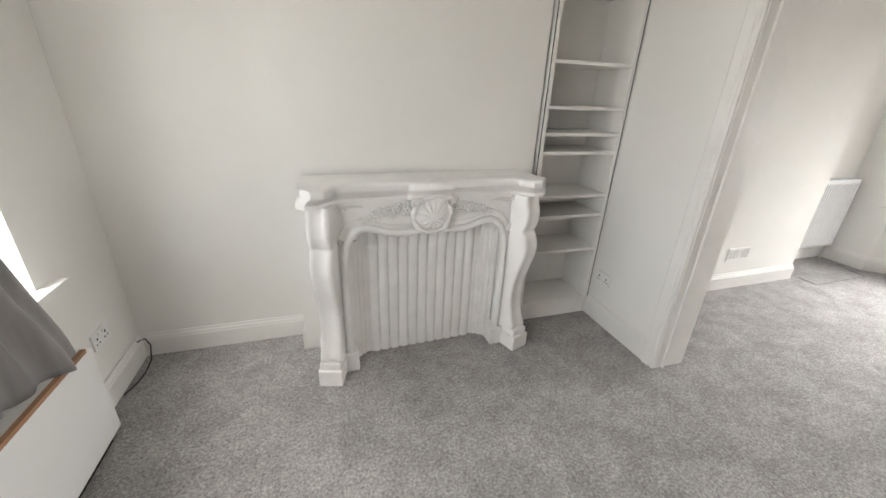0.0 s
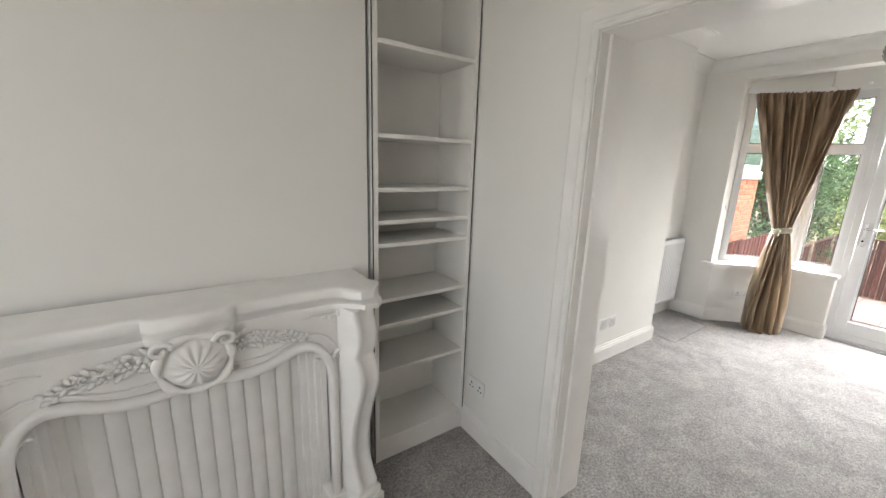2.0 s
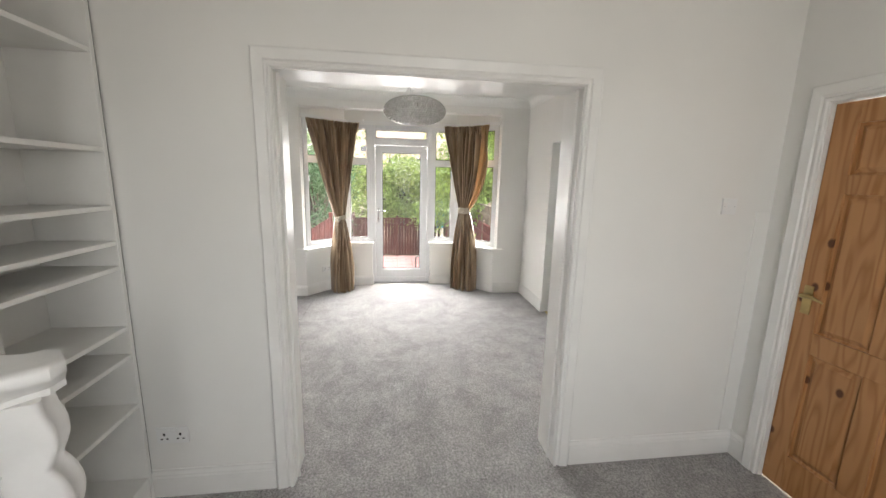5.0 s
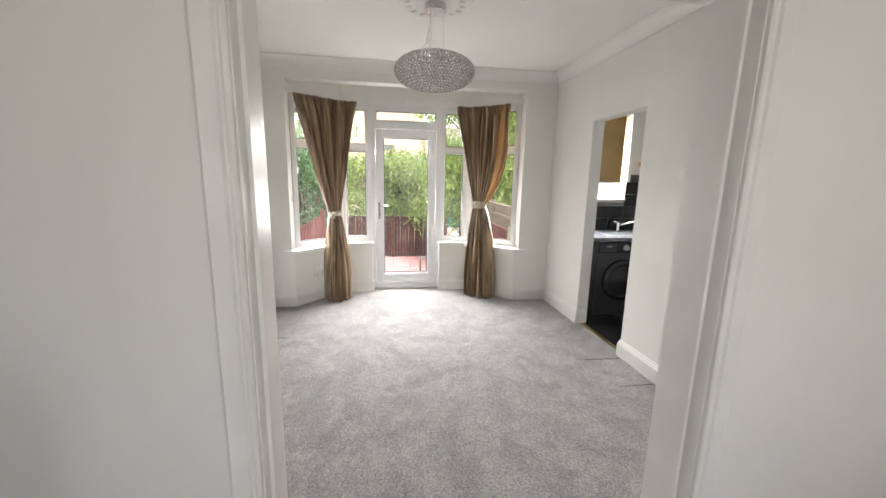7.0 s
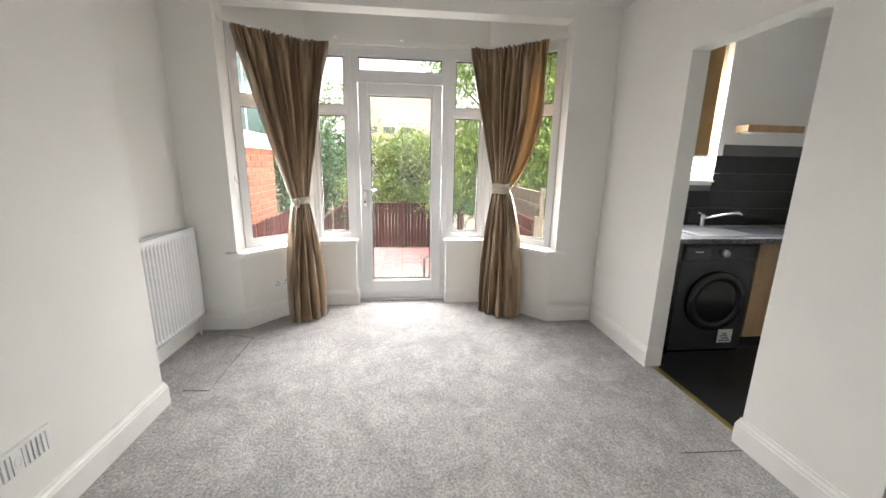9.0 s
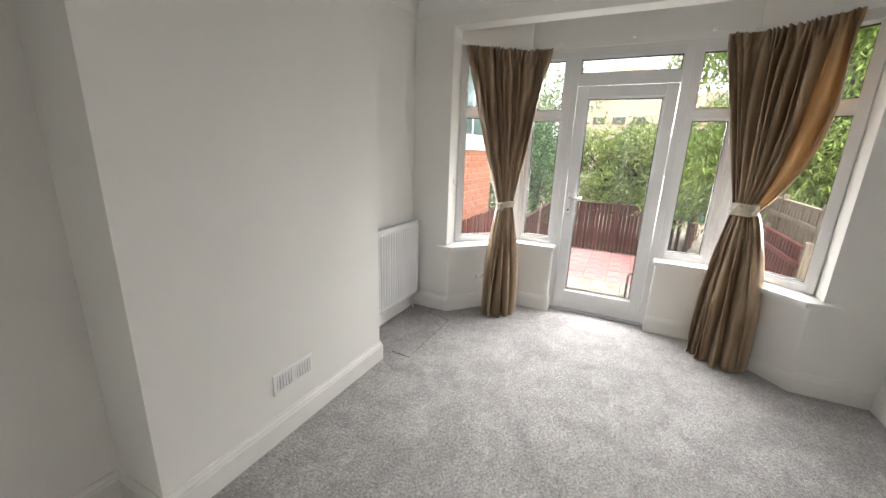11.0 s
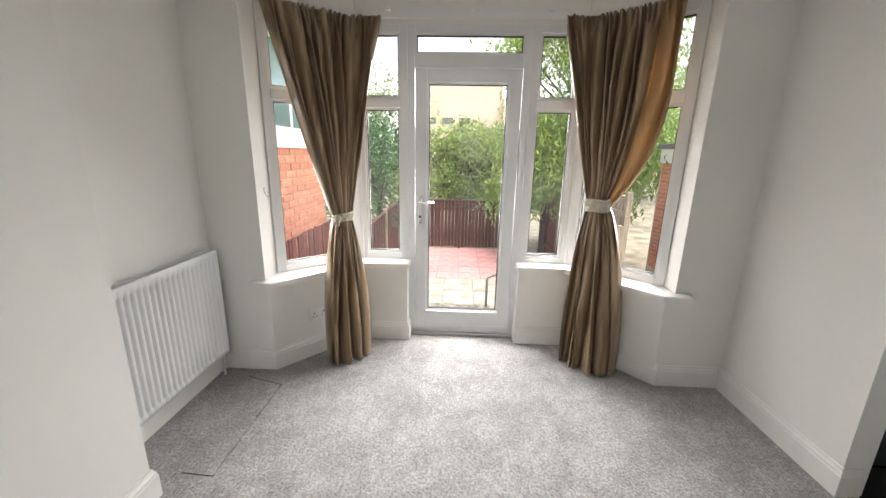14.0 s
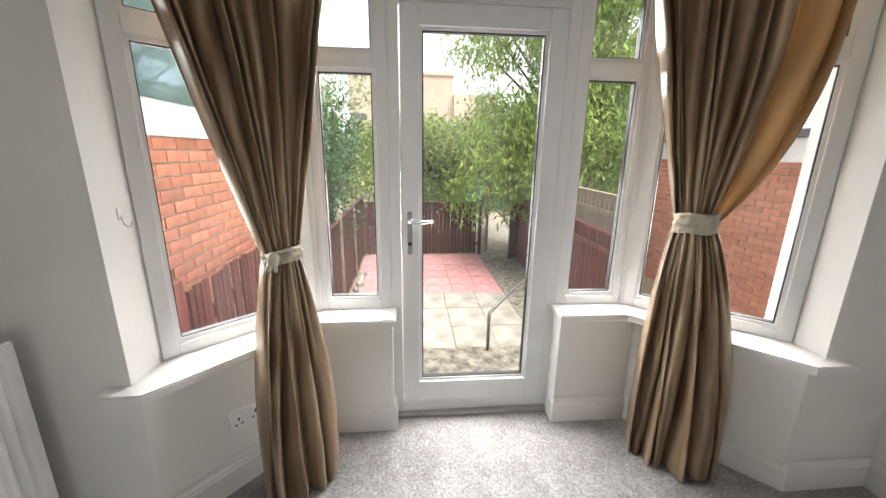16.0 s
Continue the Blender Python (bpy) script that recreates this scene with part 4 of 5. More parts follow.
def pine_door(name, x0, x1, y, top, hx, hz, plate_round, label):
    """Leaf facing +y, hinged at x0; six recessed panels."""
    d = thing(name, pose(x0, y, 0.008), label, "door", kind="structure")
    w, h, th = x1 - x0, top - 0.012, 0.038
    st, mu = 0.105, 0.095
    rails = [(0.0, 0.20), (0.79, 0.90), (1.60, 1.69), (h - 0.10, h)]
    for a, b in ((0, st), (w - st, w)):
        part("stile", B(a, b, -th, 0, 0, h, bevel=0.002), PINE, d)
    for a, b in rails:
        part("rail", B(st, w - st, -th, -0.0005, a, b, bevel=0.002), PINE, d)
    for (a, b), (c, e) in zip(rails, rails[1:]):
        part("muntin", B(w / 2 - mu / 2, w / 2 + mu / 2, -th, -0.001, b, c, bevel=0.002), PINE, d)
        for p, q in ((st, w / 2 - mu / 2), (w / 2 + mu / 2, w - st)):
            bm = bmesh.new()
            i = 0.035
            rows = [[(p, -0.012, b), (q, -0.012, b), (q, -0.012, c), (p, -0.012, c)],
                    [(p + 0.012, -0.017, b + 0.012), (q - 0.012, -0.017, b + 0.012), (q - 0.012, -0.017, c - 0.012), (p + 0.012, -0.017, c - 0.012)],
                    [(p + i, -0.006, b + i), (q - i, -0.006, b + i), (q - i, -0.006, c - i), (p + i, -0.006, c - i)]]
            vs = grid_mesh(bm, rows, close=True)
            bm.faces.new(vs[-1])
            back = [bm.verts.new((x, -0.03, z)) for x, z in ((p, b), (q, b), (q, c), (p, c))]
            for k in range(4):
                bm.faces.new((vs[0][k], vs[0][(k + 1) % 4], back[(k + 1) % 4], back[k]))
            bm.faces.new(back)
            part("panel", bm, PINE, d)
    lx, lz = hx - x0, hz - 0.008
    if plate_round:
        bm = B(lx - 0.024, lx + 0.024, 0.0, 0.006, lz - 0.085, lz + 0.085, bevel=0.004)
        blob(bm, (lx, 0.003, lz + 0.085), (0.026, 0.005, 0.022), sub=2)
        blob(bm, (lx, 0.003, lz - 0.085), (0.026, 0.005, 0.022), sub=2)
    else:
        bm = B(lx - 0.022, lx + 0.022, 0.0, 0.006, lz - 0.075, lz + 0.075, bevel=0.003)
    hd = part("door_handle", bm, BRASS, d, "polished brass lever handle on a backplate")
    part("lever", tube(bmesh.new(), [(lx, 0.004, lz + 0.025), (lx, 0.05, lz + 0.025), (lx - 0.012, 0.056, lz + 0.026), (lx - 0.06, 0.055, lz + 0.03), (lx - 0.105, 0.052, lz + 0.016)], [0.011, 0.009, 0.009, 0.008, 0.005], 10), BRASS, hd, smooth=True)
    if plate_round:
        part("lock_knob", lathe(bmesh.new(), [(0.0, 0.03), (0.012, 0.03), (0.015, 0.02), (0.009, 0.012), (0.018, 0.004), (0.018, 0.0)], 16), CHROME, d, "small round bolt knob", smooth=True).matrix_local = pose(lx + 0.012, 0, 1.30, -90)
    return d


pine_door("door_2", 0.842, 1.598, -1.352, 2.035, 1.55, 1.07, False, "varnished six-panel pine door with brass handle, closed")
pine_door("door_3", 2.252, 2.998, -1.124, 2.06, 2.948, 1.04, True, "varnished knotty six-panel pine door with brass handle, closed")
for tag, a, b, y, t in (("hall", 0.81, 1.63, -1.33, 2.05), ("back", 2.22, 3.02, -1.11, 2.08)):
    bm = bmesh.new()
    y0 = y - 0.118
    box(bm, a + 0.0005, a + 0.03, y0, y + 0.003, 0, t - 0.0005)
    box(bm, b - (0.03 if tag == "hall" else 0.02), b - 0.0005, y0, y + 0.003, 0, t - 0.0005)
    box(bm, a + 0.03, b - 0.03, y0, y + 0.003, t - 0.012 if tag == "hall" else t - 0.018, t - 0.0005)
    solid("door_lining_" + tag, bm, GLOSS, "white gloss-painted door lining", "door frame", "structure")
architrave("trim_hall_door", "y", -1.33, 1, 0.838, 1.602, 2.04, "white moulded architrave round a pine door")
architrave("trim_back_door", "y", -1.11, 1, 2.245, 2.999, 2.064, "thin white bead round a pine door", [(0.004, 0), (0.004, 0.008), (0.03, 0.008), (0.034, 0.0)])
solid("pipe_box", B(X1 - 0.006, X1 - 0.0005, -1.31, -1.235, 0.15, 1.5, bevel=0.002), WALL, "narrow white painted cable trunking on the wall", "trunking", "structure")


def socket(m, double=True, name="wall_socket", label="white plastic double wall socket with switches"):
    """A plate in the xz plane, facing -y."""
    s = thing(name, m, label, "socket")
    w = 0.073 if double else 0.043
    part("face_plate", B(-w, w, -0.010, 0.0, -0.043, 0.043, bevel=0.003), PLASTIC, s)
    for c in ((-0.037, 0.037) if double else (0,)):
        bm = bmesh.new()
        box(bm, c - 0.0045, c + 0.0045, -0.0108, -0.009, 0.000, 0.014)
        box(bm, c - 0.018, c - 0.008, -0.0108, -0.009, -0.021, -0.014)
        box(bm, c + 0.008, c + 0.018, -0.0108, -0.009, -0.021, -0.014)
        part("pin_holes", bm, DARKHOLE, s)
        part("rocker", B(c * 0.45 - 0.006, c * 0.45 + 0.006, -0.0145, -0.009, 0.016, 0.034, bevel=0.001), PLASTIC, s)
    return s


def switch(m, n=1):
    s = thing("light_switch", m, "white plastic square light switch", "light switch")
    part("face_plate", B(-0.043, 0.043, -0.010, 0.0, -0.043, 0.043, bevel=0.003), PLASTIC, s)
    for k in range(n):
        x = (k - (n - 1) / 2) * 0.026
        part("rocker", B(x - 0.010, x + 0.010, -0.015, -0.009, -0.014, 0.014, bevel=0.002), PLASTIC, s)
    for x in (-0.03, 0.03):
        part("screw", rod(bmesh.new(), (x, -0.0108, 0), (x, -0.009, 0), 0.003, 8), STEEL, s)
    return s


socket(pose(X1, 1.853, 0.342, 0, 0, -90))
switch(pose(X1, -1.057, 1.525, 0, 0, -90))
socket(pose(-1.2, 1.865, 0.36, 0, 0, 90))
ang = math.degrees(math.atan2(-0.45, 0.52))
socket(pose(5.429, 1.726, 0.325, 0, 0, ang))
switch(pose(3.09, -1.11, 1.56, 0, 0, 180), 2)

# front window, curtain and low cabinet
fw = thing("window_5", pose(-1.3, 0.51, 0.74), "white plastic front room window", "window", kind="structure")
bm = bmesh.new()
for a, b, c, d in ((-1.11, -1.05, 0, 1.61), (1.05, 1.11, 0, 1.61), (-0.03, 0.03, 0.05, 1.56), (-1.05, 1.05, 0, 0.05), (-1.05, 1.05, 1.56, 1.61)):
    box(bm, -0.07, 0, a, b, c, d)
part("window_frame", bm, UPVC, fw)
for a, b in ((-1.05, -0.03), (0.03, 1.05)):
    part("pane", B(-0.04, -0.034, a, b, 0.05, 1.56), PANE, fw).visible_shadow = False
part("window_sill", B(0.0, 0.155, -1.2, 1.225, -0.02, 0.012, bevel=0.004), GLOSS, fw)
gc = thing("grey_curtain", pose(-1.13, 1.3, 0.5), "grey curtain bunched on a low white cabinet", "curtain")
bm = bmesh.new()
rows = []
for k in range(40):
    v = k / 39
    z = 1.86 * (1 - v)
    row = []
    for i in range(97):
        u = i / 96
        spread = 0.20 + 0.26 * sstep((v - 0.55) / 0.45)
        y = -0.12 - 0.35 * (1 - u) + (u - 0.3) * spread
        x = 0.02 + 0.02 * math.sin(u * 46) + 0.015 * math.sin(u * 21 + 2 * v) + 0.05 * sstep((v - 0.8) / 0.2) * math.sin(u * 9)
        row.append((x, y, max(z, 0.004 + 0.02 * abs(math.sin(u * 14)))))
    rows.append(row)
grid_mesh(bm, rows)
cl = part("cloth", bm, GREYCLOTH, gc, smooth=True)
cl.modifiers.new("thick", "SOLIDIFY").thickness = 0.003
cab = thing("low_cabinet", pose(-1.075, 1.575, 0.0), "low white laminate cabinet with worn wood edging", "cabinet")
part("front_panel", B(-0.018, 0.0, -1.5, 0.0, 0.045, 0.485, bevel=0.001), PLASTIC, cab)
part("top_panel", B(-0.10, -0.001, -1.5, -0.02, 0.4855, 0.5, bevel=0.001), PLASTIC, cab)
EDGE = mat("bare_wood_edge", (0.50, 0.27, 0.15), 0.6, var=0.2, scale=8, fine=60, stretch=(1, 0.2, 1))
part("edge_strip", B(-0.0185, 0.0012, -1.5, -0.03, 0.4853, 0.502), EDGE, cab, "worn orange wood edge strip")
part("plinth", B(-0.095, -0.022, -1.5, -0.05, 0.0, 0.044), BLACK, cab)
part("side_panel", B(-0.1, -0.019, -0.018, 0.0, 0.045, 0.485), PLASTIC, cab)
solid("loose_cable", tube(bmesh.new(), [(-1.176, 2.10, 0.15), (-1.15, 2.135, 0.145), (-1.13, 2.13, 0.10), (-1.125, 2.08, 0.03), (-1.13, 2.0, 0.008), (-1.14, 1.92, 0.006), (-1.172, 1.83, 0.006)], 0.004, 6), RUBBER,
      "thin black cable trailing from the skirting to the carpet", "cable", smooth=True)


# ---- back room ----
def radiator():
    r = thing("radiator", pose(4.655, 2.328, 0.165), "white steel panel radiator with vertical ridges and top grille", "radiator")
    L, h = 0.445, 0.72
    line, n = [], 22
    for k in range(n * 8 + 1):
        u = k / (n * 8)
        w = 0.5 - 0.5 * math.cos(2 * math.pi * u * n)
        line.append((-L + 0.03 + (2 * L - 0.06) * u, -0.094 + 0.017 * sstep(w * 1.9 - 0.75)))
    bm = bmesh.new()
    zs = [(0.0, 0), (0.03, 0), (0.05, 1), (h - 0.06, 1), (h - 0.04, 0), (h - 0.012, 0)]
    rows = [[(-L, -0.094, z)] + [(x, -0.094 + (y + 0.094) * k, z) for x, y in line] + [(L, -0.094, z)] for z, k in zs]
    rows = [[(x, y + 0.008, rows[0][0][2]) for x, y, z in rows[0]]] + rows + [[(x, -0.088, h - 0.004) for x, y, z in rows[0]]]
    grid_mesh(bm, rows)
    part("front_panel", bm, UPVC, r, smooth=True)
    part("rear_panel", B(-L, L, -0.035, -0.028, 0.0, h - 0.01), UPVC, r)
    for s in (-1, 1):
        part("end_cover", B(*sorted((s * L, s * (L + 0.004))), -0.092, -0.028, 0.006, h - 0.004, bevel=0.002), UPVC, r)
    bm = bmesh.new()
    box(bm, -L, L, -0.09, -0.082, h - 0.008, h)
    box(bm, -L, L, -0.036, -0.028, h - 0.008, h)
    for k in range(61):
        x = -L + 0.004 + (2 * L - 0.012) * k / 60
        box(bm, x, x + 0.004, -0.082, -0.036, h - 0.006, h - 0.001)
    part("top_grille", bm, UPVC, r, "slotted white top grille")
    for x in (-0.3, 0.3):
        part("wall_bracket", B(x - 0.015, x + 0.015, -0.028, -0.001, 0.1, h - 0.1), UPVC, r)
    for s in (-1, 1):
        part("pipe", tube(bmesh.new(), [(s * (L - 0.04), -0.06, 0.01), (s * (L - 0.03), -0.06, -0.05), (s * (L - 0.03), -0.06, -0.165)], 0.0085, 8), UPVC, r, smooth=True)
    return r


radiator()


def air_vent():
    v = thing("air_vent", pose(3.333, 2.0, 0.33), "white plastic louvred air vent plate", "air vent")
    w, h = 0.133, 0.058
    bm = bmesh.new()
    for q in ((-w, w, -h, -h + 0.017), (-w, w, h - 0.017, h), (-w, -w + 0.02, -h + 0.017, h - 0.017), (w - 0.02, w, -h + 0.017, h - 0.017), (-0.018, 0.018, -h + 0.017, h - 0.017)):
        box(bm, q[0], q[1], -0.009, 0.0, q[2], q[3])
    part("vent_frame", bm, PLASTIC, v)
    part("backing", B(-w + 0.02, w - 0.02, -0.002, -0.0005, -h + 0.017, h - 0.017), STEEL, v)
    for k in range(12):
        x = -w + 0.03 + k * (2 * w - 0.06) / 11
        if abs(x) > 0.02:
            part("slat", B(x - 0.0055, x + 0.0055, -0.008, -0.0025, -h + 0.017, h - 0.017), PLASTIC, v)
    bm = tube(bmesh.new(), [(0.011 * math.cos(t), -0.0095, 0.02 * math.sin(t)) for t in (0.4 * q for q in range(16))], 0.0015, 5)
    part("emblem", bm, PLASTIC, v)
    return v


air_vent()


def chandelier():
    x, y = 3.64, 0.56
    rose = solid("ceiling_rose", lathe(bmesh.new(), [(0.0, CH - 0.02), (0.07, CH - 0.022), (0.10, CH - 0.016), (0.125, CH - 0.03), (0.15, CH - 0.014), (0.19, CH - 0.02), (0.225, CH - 0.024), (0.25, CH - 0.012), (0.262, CH - 0.014), (0.27, CH)], 48, (x, y, 0)), CEIL,
                 "white plaster ceiling rose with leaf relief", "ceiling rose", "structure", smooth=True)
    bm = bmesh.new()
    for k in range(16):
        t = 2 * math.pi * k / 16
        blob(bm, (x + 0.2 * math.cos(t), y + 0.2 * math.sin(t), CH - 0.02), (0.03, 0.014, 0.010), Matrix.Rotation(t, 4, "Z"))
    part("leaf_relief", bm, CEIL, rose, smooth=True)
    c = thing("ceiling_light", pose(x, y, 2.255), "round crystal-bead pendant light with chrome canopy", "ceiling light")
    part("canopy", lathe(bmesh.new(), [(0.0, 0.395), (0.07, 0.395), (0.075, 0.40), (0.075, 0.442), (0.07, 0.445), (0.0, 0.445)], 32), CHROME, c, smooth=False)
    for t in (0.3, 2.4, 4.5):
        part("suspension_wire", rod(bmesh.new(), (0.055 * math.cos(t), 0.055 * math.sin(t), 0.40), (0.065 * math.cos(t), 0.065 * math.sin(t), 0.115), 0.0012, 6), STEEL, c)
    cord = [(0.0, 0.02, 0.40), (0.01, 0.03, 0.35), (0.0, 0.035, 0.30), (0.0, 0.05, 0.24), (0.0, 0.06, 0.20), (0.01, 0.02, 0.17), (0.0, 0.0, 0.20), (-0.01, 0.04, 0.21), (0.0, 0.085, 0.16), (0.0, 0.09, 0.11)]
    fine = []
    for a, b in zip(cord, cord[1:]):
        fine += [tuple(Vector(a).lerp(Vector(b), q / 3)) for q in range(3)]
    part("flex", tube(bmesh.new(), fine + [cord[-1]], 0.0035, 6), PLASTIC, c, "clear flex looped above the shade", smooth=True)
    part("lamp_holder", lathe(bmesh.new(), [(0.0, 0.11), (0.10, 0.11), (0.105, 0.10), (0.03, 0.095), (0.03, 0.03), (0.0, 0.03)], 24), CHROME, c)
    R, H = 0.285, 0.118
    bm = bmesh.new()
    for k in range(-7, 8):
        ph = k / 7 * radians(82)
        rr, z = R * math.cos(ph) ** 0.8, H * math.sin(ph)
        pts = [(rr * math.cos(t), rr * math.sin(t), z) for t in (2 * math.pi * q / 40 for q in range(41))]
        tube(bm, pts, 0.0009, 4)
    part("shade_frame", bm, CHROME, c, "chrome wire hoops")
    bm = bmesh.new()
    rows = 20
    for k in range(rows):
        ph = radians(-84 + 162 * k / (rows - 1))
        rr, z = R * math.cos(ph) ** 0.8, H * math.sin(ph)
        n = max(6, int(2 * math.pi * rr / 0.0225))
        for q in range(n):
            t = 2 * math.pi * (q + 0.5 * (k % 2)) / n
            m = Matrix.Translation((rr * math.cos(t), rr * math.sin(t), z)) @ Matrix.Rotation(t, 4, "Z") @ Matrix.Rotation(-ph, 4, "Y") @ Matrix.Diagonal((0.008, 0.0124, 0.0112, 1))
            vs = [bm.verts.new(m @ Vector(p)) for p in ((1, 0, 0), (0.35, 0.75, 0.75), (0.35, -0.75, 0.75), (0.35, -0.75, -0.75), (0.35, 0.75, -0.75), (-1, 0, 0))]
            for a, b in ((1, 2), (2, 3), (3, 4), (4, 1)):
                bm.faces.new((vs[0], vs[a], vs[b]))
                bm.faces.new((vs[5], vs[b], vs[a]))
    tagged(part("crystal_cladding", bm, CRYSTAL, c, "hundreds of faceted clear crystal beads"), kind="stuff")
    return c


chandelier()

hook = thing("wall_hook", pose(5.272, 1.971, 1.235), "small ornate metal curtain hook on the bay reveal", "hook")
part("back_plate", B(-0.009, 0.009, -0.003, 0.0, 0.0, 0.04, bevel=0.001), STEEL, hook)
part("hook", tube(bmesh.new(), [(0, -0.004, 0.012), (0.0, -0.01, -0.012), (0.003, -0.018, -0.024), (0.008, -0.026, -0.022), (0.01, -0.03, -0.008)], 0.002, 6), STEEL, hook, smooth=True)

# carpet seams and cut patches along the edges
bm = bmesh.new()
for a, b, wide in (((4.26, 1.98), (4.25, 1.82), 0.002), ((4.25, 1.82), (4.98, 1.83), 0.0008), ((4.98, 1.83), (5.06, 2.10), 0.0012), ((3.52, -0.76), (3.51, -1.08), 0.0018), ((3.09, -0.80), (3.09, -1.08), 0.0018)):
    a, b = Vector(a), Vector(b)
    n = (b - a).normalized()
    s = Vector((-n.y, n.x)) * wide
    prism(bm, [(p.x, p.y) for p in (a - s, b - s, b + s, a + s)], 0.0005, 0.003)
SEAM = mat("carpet_seam", (0.10, 0.095, 0.095), 0.95, var=0.2, scale=30, bump=0.3)
solid("carpet_seam", bm, SEAM, "dark joins between carpet pieces", "carpet seam", "structure")


# ---- kitchen ----
TILEBLACK = mat("black_wall_tile", (0.012, 0.012, 0.014), 0.12, var=0.1, scale=6, bump=0.01, per_object=0.2)
GROUT = mat("grey_grout", (0.16, 0.16, 0.16), 0.9, bump=0.1)
DARKFLOOR = mat("dark_kitchen_floor", (0.022, 0.022, 0.024), 0.35, var=0.2, scale=4, fine=50, bump=0.05)
WORKTOP = mat("grey_speckled_worktop", (0.20, 0.20, 0.21), 0.3, var=0.4, scale=60, fine=250, bump=0)
GRAPHITE = mat("graphite_enamel", (0.055, 0.057, 0.062), 0.3, metal=0.5, var=0.05, bump=0)
BLIND = mat("tan_blind_fabric", (0.42, 0.27, 0.12), 0.9, var=0.1, scale=4, fine=300, bump=0.1)
BEECH = mat("beech_laminate", (0.48, 0.31, 0.16), 0.5, var=0.15, scale=4, fine=60, stretch=(3, 3, 0.4))
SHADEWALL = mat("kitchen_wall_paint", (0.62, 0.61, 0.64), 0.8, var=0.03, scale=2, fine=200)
solid("floor_kitchen", B(2.4, 5.3, -3.3, -1.171, -0.1, -0.004), DARKFLOOR, "dark grey kitchen floor covering", "floor", "structure")
wall("wall_kitchen_garden", "x", 5.1, 5.4, -3.3, -1.235, [(-2.06, -1.27, 1.285, 2.45)], label="pale painted kitchen wall")
wall("wall_kitchen_far", "y", -3.42, -3.3, 2.4, 5.4, label="pale painted kitchen wall")
wall("wall_kitchen_end", "x", 2.28, 2.4, -3.42, -1.235, label="pale painted kitchen wall")
solid("ceiling_kitchen", B(2.4, 5.1, -3.3, -1.235, 2.6, 2.7), CEIL, "white kitchen ceiling", "ceiling", "structure")
BRASSY = mat("brass_strip", (0.62, 0.50, 0.22), 0.35, metal=1.0, var=0.1, scale=20)
solid("threshold_strip", B(3.57, 4.33, -1.19, -1.15, 0.0, 0.006, bevel=0.002), BRASSY, "worn brass carpet strip in the kitchen doorway", "threshold", "structure")


def washing_machine():
    w = thing("washing_machine", pose(4.5, -1.70, 0), "graphite washing machine with a black porthole door", "washing machine")
    part("body", B(0.0, 0.55, -0.298, 0.298, 0.02, 0.85, bevel=0.008), GRAPHITE, w)
    part("kick_panel", B(0.01, 0.05, -0.29, 0.29, 0.0, 0.06), BLACK, w)
    part("control_panel", B(-0.008, 0.004, -0.296, 0.296, 0.735, 0.848, bevel=0.003), BLACK, w)
    part("detergent_drawer", B(-0.012, -0.004, 0.09, 0.285, 0.745, 0.838, bevel=0.003), GRAPHITE, w)
    bm = bmesh.new()
    for k in range(5):
        box(bm, -0.0126, -0.0115, 0.20 - k * 0.013, 0.209 - k * 0.013, 0.80, 0.808)
    part("lettering", bm, PLASTIC, w, "small white lettering bars")
    rot = pose(0, 0, 0, 0, -90)

    def turned(profile, seg=40):
        bm = lathe(bmesh.new(), profile, seg)
        bmesh.ops.transform(bm, matrix=rot, verts=bm.verts)
        return bm
    part("dial", turned([(0.0, 0.03), (0.026, 0.03), (0.03, 0.022), (0.032, 0.0)], 28), STEEL, w, "silver dial", True, (-0.008, -0.02, 0.79))
    dr = part("porthole_door", turned([(0.235, 0.0), (0.235, 0.022), (0.225, 0.034), (0.19, 0.04), (0.165, 0.03)]), BLACK, w, "gloss black door ring", True, (0.0, -0.01, 0.42))
    part("porthole_glass", turned([(0.165, 0.03), (0.13, 0.045), (0.07, 0.055), (0.0, 0.058)]), BLACK, dr, "dark bowl glass", True)
    part("door_latch", B(-0.046, -0.036, -0.205, -0.185, -0.06, 0.06, bevel=0.003), GRAPHITE, dr)
    st = part("sticker", B(-0.003, -0.0005, -0.22, -0.10, 0.075, 0.185), PLASTIC, w, "white information sticker")
    bm = bmesh.new()
    for k in range(4):
        box(bm, -0.0038, -0.0028, -0.205 + 0.012 * k, -0.115 - 0.02 * (k % 2), 0.09 + 0.018 * k, 0.099 + 0.018 * k)
    part("print", bm, BLACK, st)
    return w


washing_machine()
solid("worktop", B(4.46, 5.095, -3.2, -1.245, 0.868, 0.906, bevel=0.006), WORKTOP, "speckled grey laminate kitchen worktop", "worktop")
solid("end_panel", B(4.49, 5.09, -1.39, -1.25, 0.0, 0.866), BLACK, "black filler panel beside the washing machine", "panel")
kb = thing("base_cabinet", pose(4.52, -2.32, 0), "beech laminate kitchen base cabinet", "cabinet")
part("body", B(0.02, 0.56, -0.29, 0.29, 0.1, 0.866), BEECH, kb)
part("door", B(0.0, 0.019, -0.288, 0.288, 0.105, 0.70, bevel=0.002), BEECH, kb)
part("drawer_front", B(0.0, 0.019, -0.288, 0.288, 0.705, 0.862, bevel=0.002), BEECH, kb)
part("plinth", B(0.05, 0.07, -0.29, 0.29, 0.0, 0.099), BLACK, kb)
sink = thing("sink", pose(4.78, -2.05, 0.906), "stainless steel inset sink with drainer", "sink")
bm = bmesh.new()
